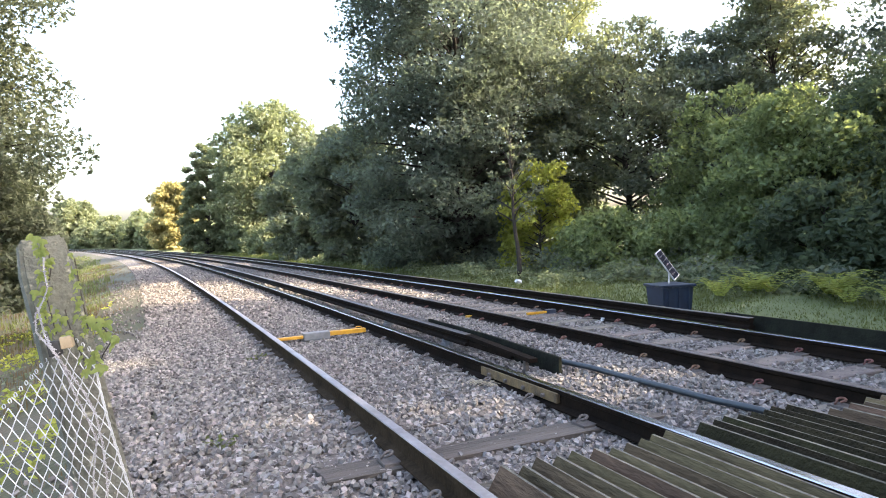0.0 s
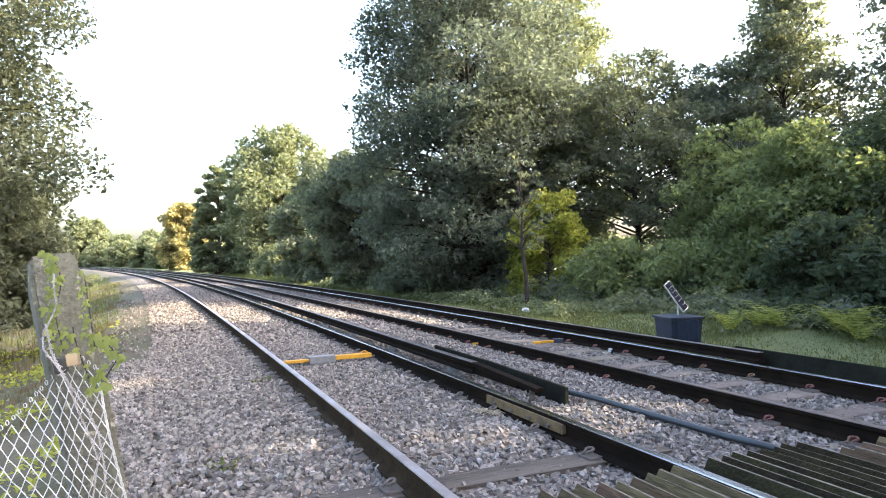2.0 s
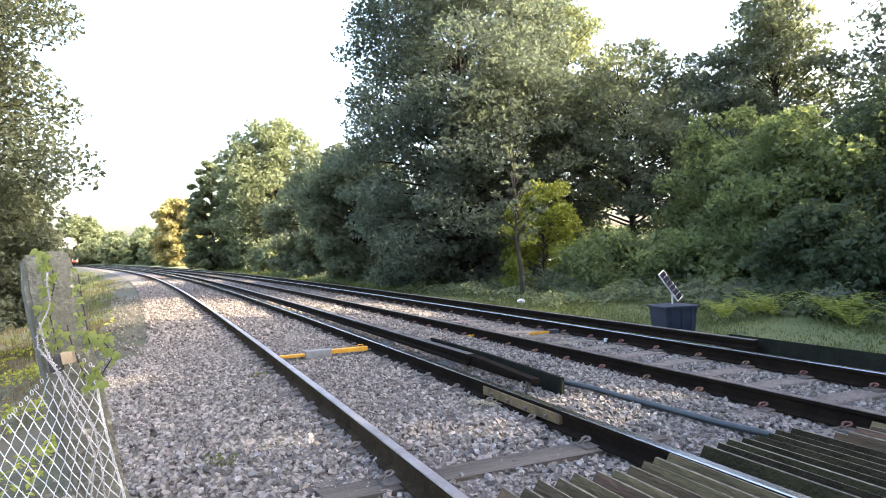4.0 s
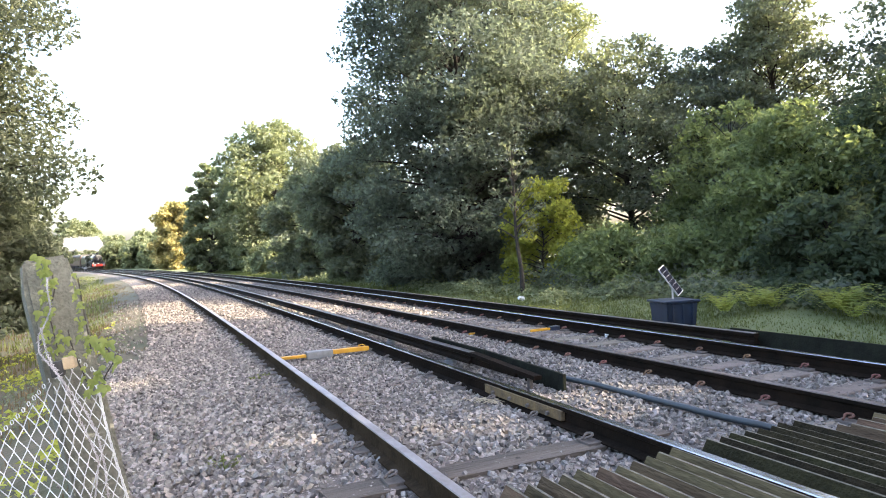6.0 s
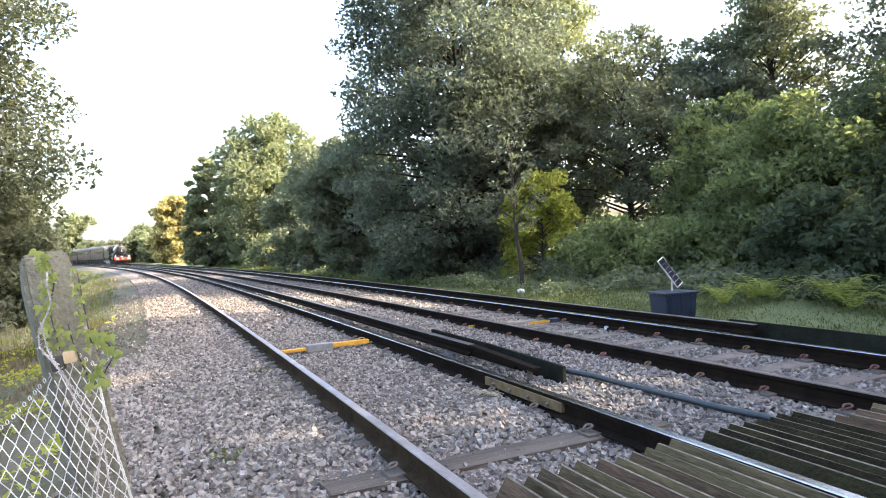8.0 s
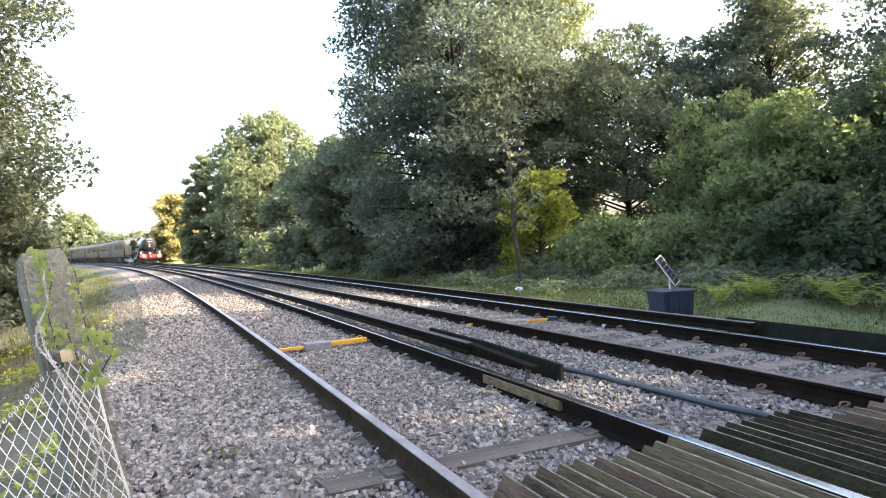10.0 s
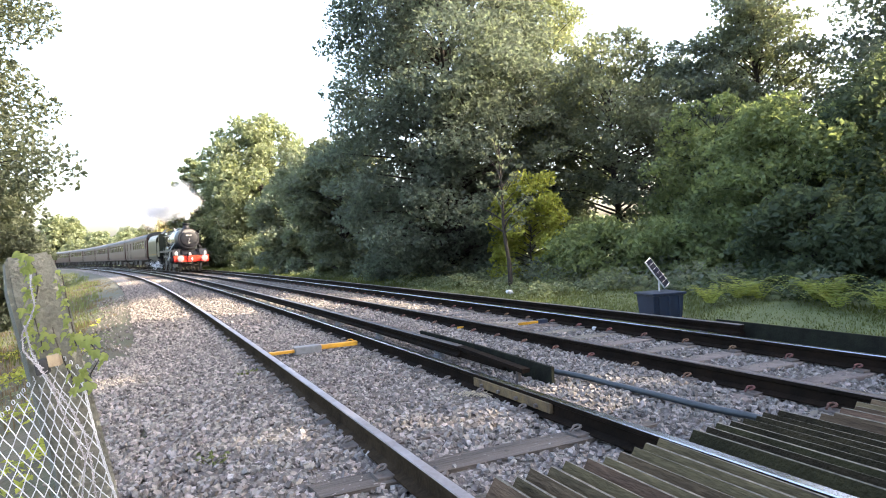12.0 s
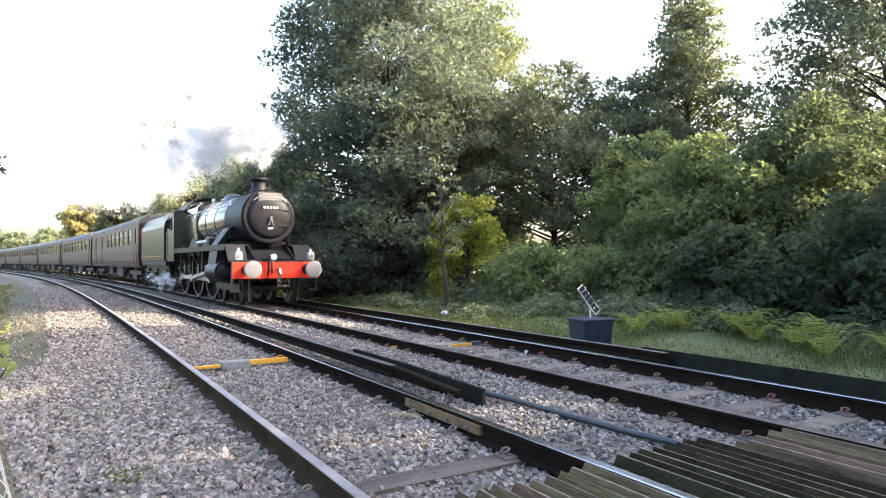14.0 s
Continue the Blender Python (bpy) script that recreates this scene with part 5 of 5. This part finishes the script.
        part("cab_stripe", boxed(min(sx * 1.291, sx * 1.296), max(sx * 1.291, sx * 1.296), -10.5, -9.3, 2.42, 2.45), YELLOW, root, "thin yellow lining")
        part_mesh("cab_handrail", tubes("cab_handrail", [([(sx * 1.31, -10.62, 1.4), (sx * 1.31, -10.62, 2.5)], 0.018)], 6), M_STEEL, root)
        lp = boxed(sx * 1.06 - 0.09, sx * 1.06 + 0.09, -0.92, -0.72, 1.33, 1.56, 0.02)
        cyl(lp, (sx * 1.06, -0.82, 1.56), (sx * 1.06, -0.82, 1.66), 0.05, 0.03, 10)
        lamp = part("lamp", lp, M_WHITE, root, "white enamelled oil lamp")
        ln = bmesh.new()
        cyl(ln, (sx * 1.06, -0.72, 1.43), (sx * 1.06, -0.70, 1.43), 0.06, seg=14)
        part("lens", ln, M_BUFFER, lamp)
    front = boxed(-1.24, 1.24, -9.25, -9.2, 1.8, 3.3)
    part("cab_front", front, M_GREEN, root)
    rf = bmesh.new()
    arc = [(1.34 * math.sin(a), 3.85 - 1.9 * (1 - math.cos(a))) for a in np.linspace(-0.785, 0.785, 14)]
    loft(rf, [[(x, y, z) for x, z in arc] + [(x, y, z - 0.04) for x, z in arc[::-1]] for y in (-9.05, -10.9)])
    part("cab_roof", rf, M_BLACK, root)
    hl = boxed(-0.02, 0.16, -0.86, -0.72, 1.33, 1.50, 0.02)
    head = part("headlamp", hl, M_BLACK, root)
    gl = bmesh.new()
    cyl(gl, (0.07, -0.72, 1.415), (0.07, -0.705, 1.415), 0.075, seg=16)
    part("lens", gl, M_LAMP, head, "lit headlamp lens")
    # bogie and wheels
    part("bogie_frame", box(boxed(-0.88, -0.82, -4.1, -1.35, 0.42, 0.62), 0.82, 0.88, -4.1, -1.35, 0.42, 0.62), M_BLACK, root)
    for y in (-1.75, -3.65):
        wheelset(root, "bogie_wheelset", y, 0.50, 10)
    for y in (-4.95, -7.1, -9.5):
        wheelset(root, "driving_wheelset", y, 1.03, 19)
    rods = []
    for sx, ph in ((1, 0.0), (-1, math.pi / 2)):
        cr = boxed(-0.03, 0.03, -2.4, 2.15, -0.07, 0.07, 0.01)
        for y in (-2.4, 0, 2.15):
            cyl(cr, (-0.05, y, 0), (0.05, y, 0), 0.13, seg=14)
        a = part("coupling_rod", cr, M_STEEL, root, "bright steel coupling rod")
        cn = boxed(-0.03, 0.03, 0, 2.95, -0.06, 0.06, 0.01)
        cyl(cn, (-0.05, 0, 0), (0.05, 0, 0), 0.15, seg=14)
        b = part("connecting_rod", cn, M_STEEL, root, "bright steel connecting rod")
        xh = boxed(-0.09, 0.09, -0.22, 0.22, -0.16, 0.16, 0.02)
        cyl(xh, (0, 0.2, 0), (0, 1.1, 0), 0.045, seg=10)
        c = part("crosshead", xh, M_STEEL, root)
        rods.append((sx, ph, a, b, c))
    return root, rods


LOCO, RODS = build_loco()


def build_tender():
    root = tagged(empty("tender", train_pose(0, 11.0, 6.5)), "dark green tender with coal and curved in top", "tender")
    bm = bmesh.new()
    prof = [(-1.28, 1.35), (1.28, 1.35), (1.28, 2.75), (1.24, 2.95), (1.02, 3.30), (0.98, 3.30), (1.18, 2.92), (-1.18, 2.92), (-0.98, 3.30), (-1.02, 3.30), (-1.24, 2.95), (-1.28, 2.75)]
    loft(bm, [[(x, y, z) for x, z in prof] for y in (-0.35, -6.25)])
    part("tank", bm, M_GREEN, root, "glossy green tank with lining")
    part("rear_panel", boxed(-1.26, 1.26, -6.29, -6.25, 1.35, 3.1), M_BLACK, root)
    part("frame", boxed(-1.22, 1.22, -6.3, -0.3, 1.12, 1.345), M_BLACK, root)
    for sx in (-1, 1):
        fr = boxed(min(sx * 1.0, sx * 1.04), max(sx * 1.0, sx * 1.04), -6.1, -0.5, 0.55, 1.13)
        part("side_frame", fr, M_BLACK, root)
        for y in (-1.1, -3.2, -5.3):
            ax = boxed(min(sx * 1.04, sx * 1.2), max(sx * 1.04, sx * 1.2), y - 0.15, y + 0.15, 0.48, 0.82, 0.02)
            box(ax, min(sx * 1.06, sx * 1.16), max(sx * 1.06, sx * 1.16), y - 0.5, y + 0.5, 0.86, 0.98)
            part("axle_box", ax, M_BLACK, root)
        part("lining", boxed(min(sx * 1.281, sx * 1.286), max(sx * 1.281, sx * 1.286), -6.0, -0.6, 1.50, 1.53), YELLOW, root, "thin lining")
    for y in (-1.1, -3.2, -5.3):
        wheelset(root, "tender_wheelset", y, 0.64, 12, half=0.76)
    r = np.random.default_rng(5)
    n = 500
    p = np.stack([r.uniform(-0.95, 0.95, n), r.uniform(-4.2, -0.5, n), np.zeros(n)], 1)
    p[:, 2] = 2.95 + 0.42 * np.cos(p[:, 0] * 1.5) * r.random(n)
    sh = np.array(SHAPES)[r.integers(0, len(SHAPES), n)] * r.uniform(0.06, 0.13, n)[:, None, None]
    v = np.einsum("nij,nkj->nki", turns(r, n), sh) + p[:, None]
    part_mesh("coal", quick_mesh("coal", v.reshape(-1, 3), (np.arange(n)[:, None, None] * 8 + STONE_QUADS[None]).reshape(-1, 4)), M_COAL, root)
    return root


TENDER = build_tender()


def build_coach(brake):
    root = empty("coach")
    tagged(root, "maroon brake coach with a plain luggage end and grey roof" if brake else "maroon railway coach with large windows and grey roof", "coach", "coaches of the train")
    half, y0, y1 = 1.36, -19.75, -0.35
    if brake:
        wins = [(-3.0 - i * 1.62, 1.05) for i in range(6)]
        doors = [-1.1, -14.2, -17.6]
    else:
        wins = [(-2.9 - i * 1.93, 1.35) for i in range(8)]
        doors = [-1.1, -18.9]
    opens = sorted([(y - w / 2, y + w / 2) for y, w in wins] + [(d - 0.28, d + 0.28) for d in doors])
    bm = bmesh.new()
    for sx in (-1, 1):
        low = [(half - 0.05, 1.08), (half, 1.35), (half + 0.01, 1.9), (half, 2.22)]
        loft(bm, [[(sx * x, y, z) for x, z in low] + [(sx * (half - 0.1), y, 2.22), (sx * (half - 0.1), y, 1.08)] for y in (y0, y1)])
        box(bm, min(sx * (half - 0.06), sx * (half - 0.015)), max(sx * (half - 0.06), sx * (half - 0.015)), y0, y1, 3.02, 3.24)
        last = y0
        for a, b in opens + [(y1, y1)]:
            if a - last > 0.02:
                box(bm, min(sx * (half - 0.06), sx * (half - 0.003)), max(sx * (half - 0.06), sx * (half - 0.003)), last, a, 2.22, 3.02)
            last = b
    for y in (y0, y1 - 0.06):
        box(bm, -half + 0.04, half - 0.04, y, y + 0.06, 1.08, 3.3)
    bmesh.ops.recalc_face_normals(bm, faces=bm.faces)
    part("body", bm, M_MAROON, root)
    for sx in (-1, 1):
        for a, b in opens:
            pane = part("window", boxed(min(sx * (half - 0.05), sx * (half - 0.035)), max(sx * (half - 0.05), sx * (half - 0.035)), a, b, 2.22, 3.02), M_GLASS, root)
            if b - a > 0.8:
                part("vent", boxed(min(sx * (half - 0.034), sx * (half - 0.02)), max(sx * (half - 0.034), sx * (half - 0.02)), a, b, 2.76, 2.79), M_STEEL, pane)
        for d in doors:
            for e in (-0.36, 0.345):
                part("door_edge", boxed(min(sx * half, sx * (half + 0.022)), max(sx * half, sx * (half + 0.022)), d + e, d + e + 0.015, 1.15, 2.22), M_UNDER, root)
        part("step_board", boxed(min(sx * 1.2, sx * 1.36), max(sx * 1.2, sx * 1.36), y0 + 0.5, y1 - 0.5, 1.0, 1.04), M_UNDER, root)
    part("floor", boxed(-1.25, 1.25, y0, y1, 1.0, 1.1), M_UNDER, root)
    rf = bmesh.new()
    arc = [(1.34 * math.cos(a), 3.24 + 0.58 * math.sin(a)) for a in np.linspace(0, math.pi, 18)]
    loft(rf, [[(x, y, z) for x, z in arc] for y in (y0 - 0.03, y1 + 0.03)])
    roof = part("roof", rf, M_ROOF, root, "dull grey domed roof")
    for y in np.arange(-18.5, -1, 2.4):
        vt = bmesh.new()
        cyl(vt, (0.35, y, 3.76), (0.35, y, 3.86), 0.11, 0.09, 10)
        part("ventilator", vt, M_ROOF, roof)
    for y in (y0 - 0.32, y1):
        part("gangway", boxed(-0.5, 0.5, y, y + 0.32, 1.15, 3.35, 0.03), M_UNDER, root)
    for x, ya, yb, za in ((0.9, -9, -6.6, 0.45), (-0.9, -9, -6.6, 0.45), (0.9, -12.2, -10.6, 0.5), (-0.9, -13, -10.2, 0.5)):
        part("battery_box", boxed(x - 0.25, x + 0.25, ya, yb, za, 1.0, 0.02), M_UNDER, root)
    tr = [([(sx * 1.1, -5.6, 0.98), (sx * 1.1, -7.0, 0.55), (sx * 1.1, -13, 0.55), (sx * 1.1, -14.5, 0.98)], 0.03) for sx in (-1, 1)]
    part_mesh("truss_rod", tubes("truss_rod", tr, 5), M_UNDER, root)
    for yc in (-3.0, -17.1):
        bg = bmesh.new()
        for sx in (-1, 1):
            xs = (min(sx * 0.98, sx * 1.08), max(sx * 0.98, sx * 1.08))
            box(bg, *xs, yc - 1.75, yc + 1.75, 0.62, 0.82)
            box(bg, *xs, yc - 0.5, yc + 0.5, 0.36, 0.62)
            for w in (-1.3, 1.3):
                box(bg, min(sx * 1.08, sx * 1.22), max(sx * 1.08, sx * 1.22), yc + w - 0.14, yc + w + 0.14, 0.34, 0.64)
        box(bg, -1.0, 1.0, yc - 0.25, yc + 0.25, 0.6, 0.95)
        bogie = part("bogie", bg, M_UNDER, root)
        for w in (-1.3, 1.3):
            wheelset(bogie, "wheelset", yc + w, 0.457, 0, key=False, mat=M_UNDER)
    return root


BACK = 17.6
COACHES = []
BRAKE, OPEN_COACH = build_coach(True), build_coach(False)
for k in range(10):
    b = BACK + 20.1 * k
    m = train_pose(0, b, 20.1)
    if k == 0:
        BRAKE.matrix_basis = m
        c = BRAKE
    elif k == 1:
        OPEN_COACH.matrix_basis = m
        c = OPEN_COACH
    else:
        c = copy_thing(OPEN_COACH, m)
    COACHES.append((c, b))


# ---- steam ----
def puff_mesh(seed, count, flake):
    """A cloud of small pale flakes, dense inside and thin outside."""
    r = np.random.default_rng(seed)
    lobes = r.normal(0, 0.42, (9, 3)) * np.array([1, 1.25, 0.7])
    k = r.integers(0, 9, count)
    d = r.normal(size=(count, 3))
    d /= np.linalg.norm(d, axis=1)[:, None]
    rad = np.abs(r.normal(0, 0.36, count))
    p = lobes[k] + d * rad[:, None]
    size = flake * np.clip(1.5 - 1.2 * rad, 0.25, 1.5)
    v, f = leaf_arrays(r, p, size, up=0.2, long=1.0)
    return quick_mesh("vapour", v, f)


PUFFS = []
CLOUDS = [puff_mesh(80, 11000, 0.034), puff_mesh(81, 11000, 0.034), puff_mesh(82, 9000, 0.030), puff_mesh(83, 9000, 0.030), puff_mesh(84, 6500, 0.032), puff_mesh(85, 6500, 0.032)]
for k in range(20):
    r_ = random.Random(900 + k)
    back = 2.3 + 0.62 * k + 0.075 * k * k
    rise = 4.25 + 1.7 * (1 - math.exp(-k / 1.8)) + 0.055 * k + r_.uniform(-0.25, 0.3)
    size = 0.45 + 0.85 * (1 - math.exp(-k / 2.2)) + 0.05 * k
    shift = r_.uniform(-0.5, 0.5) * min(1, k * 0.2)
    puff = tagged(empty("steam_puff"), "white drifting steam puff above the train", "steam", "steam trail")
    part_mesh("vapour", CLOUDS[k % 2 + (0 if k < 7 else 2 if k < 13 else 4)], M_STEAM, puff)
    PUFFS.append((puff, back, rise, size, shift, r_.uniform(0, 360)))
for k, (back, rise, size, side) in enumerate(((10.6, 0.55, 0.42, 1.25), (11.3, 0.45, 0.5, 1.35), (12.1, 0.6, 0.45, 1.4))):
    puff = tagged(empty("steam_wisp"), "thin white steam wisp beside the tender wheels", "steam", "steam wisps")
    part_mesh("vapour", puff_mesh(95 + k, 2500, 0.04), M_STEAM, puff)
    PUFFS.append((puff, back, rise, size, side, 30.0 * k))


def puff_pose(t, back, rise, shift, turn):
    return train_pose(t, back, 1.0) @ pose(shift, 0, rise, 0, 0, turn)


for puff, back, rise, size, shift, turn in PUFFS:
    puff.scale = (size, size, size)


def motions():
    steps = [0.5 * k for k in range(29)]
    for ob, back, length in [(LOCO, 0, 10.6), (TENDER, 11.0, 6.5)] + [(c, b, 20.1) for c, b in COACHES]:
        walk(ob, [(t, train_pose(t, back, length)) for t in steps])
    for puff, back, rise, size, shift, turn in PUFFS:
        walk(puff, [(t, puff_pose(t, back, rise, shift, turn)) for t in steps])
    ticks = [k / 30 for k in range(421)]
    for ob, place, r in WHEELS:
        walk(ob, [(t, pose(*place, -math.degrees(gone(t) / r) % 360)) for t in ticks])
    for sx, ph, coupling, connecting, crosshead in RODS:
        rows = ([], [], [])
        for t in ticks:
            a = -gone(t) / 1.03 + ph
            cy, cz = -7.1 + 0.33 * math.cos(a), 1.03 + 0.33 * math.sin(a)
            rows[0].append((t, pose(sx * 0.90, cy, cz)))
            reach = math.sqrt(2.95 ** 2 - (cz - 1.0) ** 2)
            rows[1].append((t, pose(sx * 1.02, cy, cz, math.degrees(math.asin((1.0 - cz) / 2.95)))))
            rows[2].append((t, pose(sx * 1.06, cy + reach, 1.0)))
        walk(coupling, rows[0]), walk(connecting, rows[1]), walk(crosshead, rows[2])


motions()
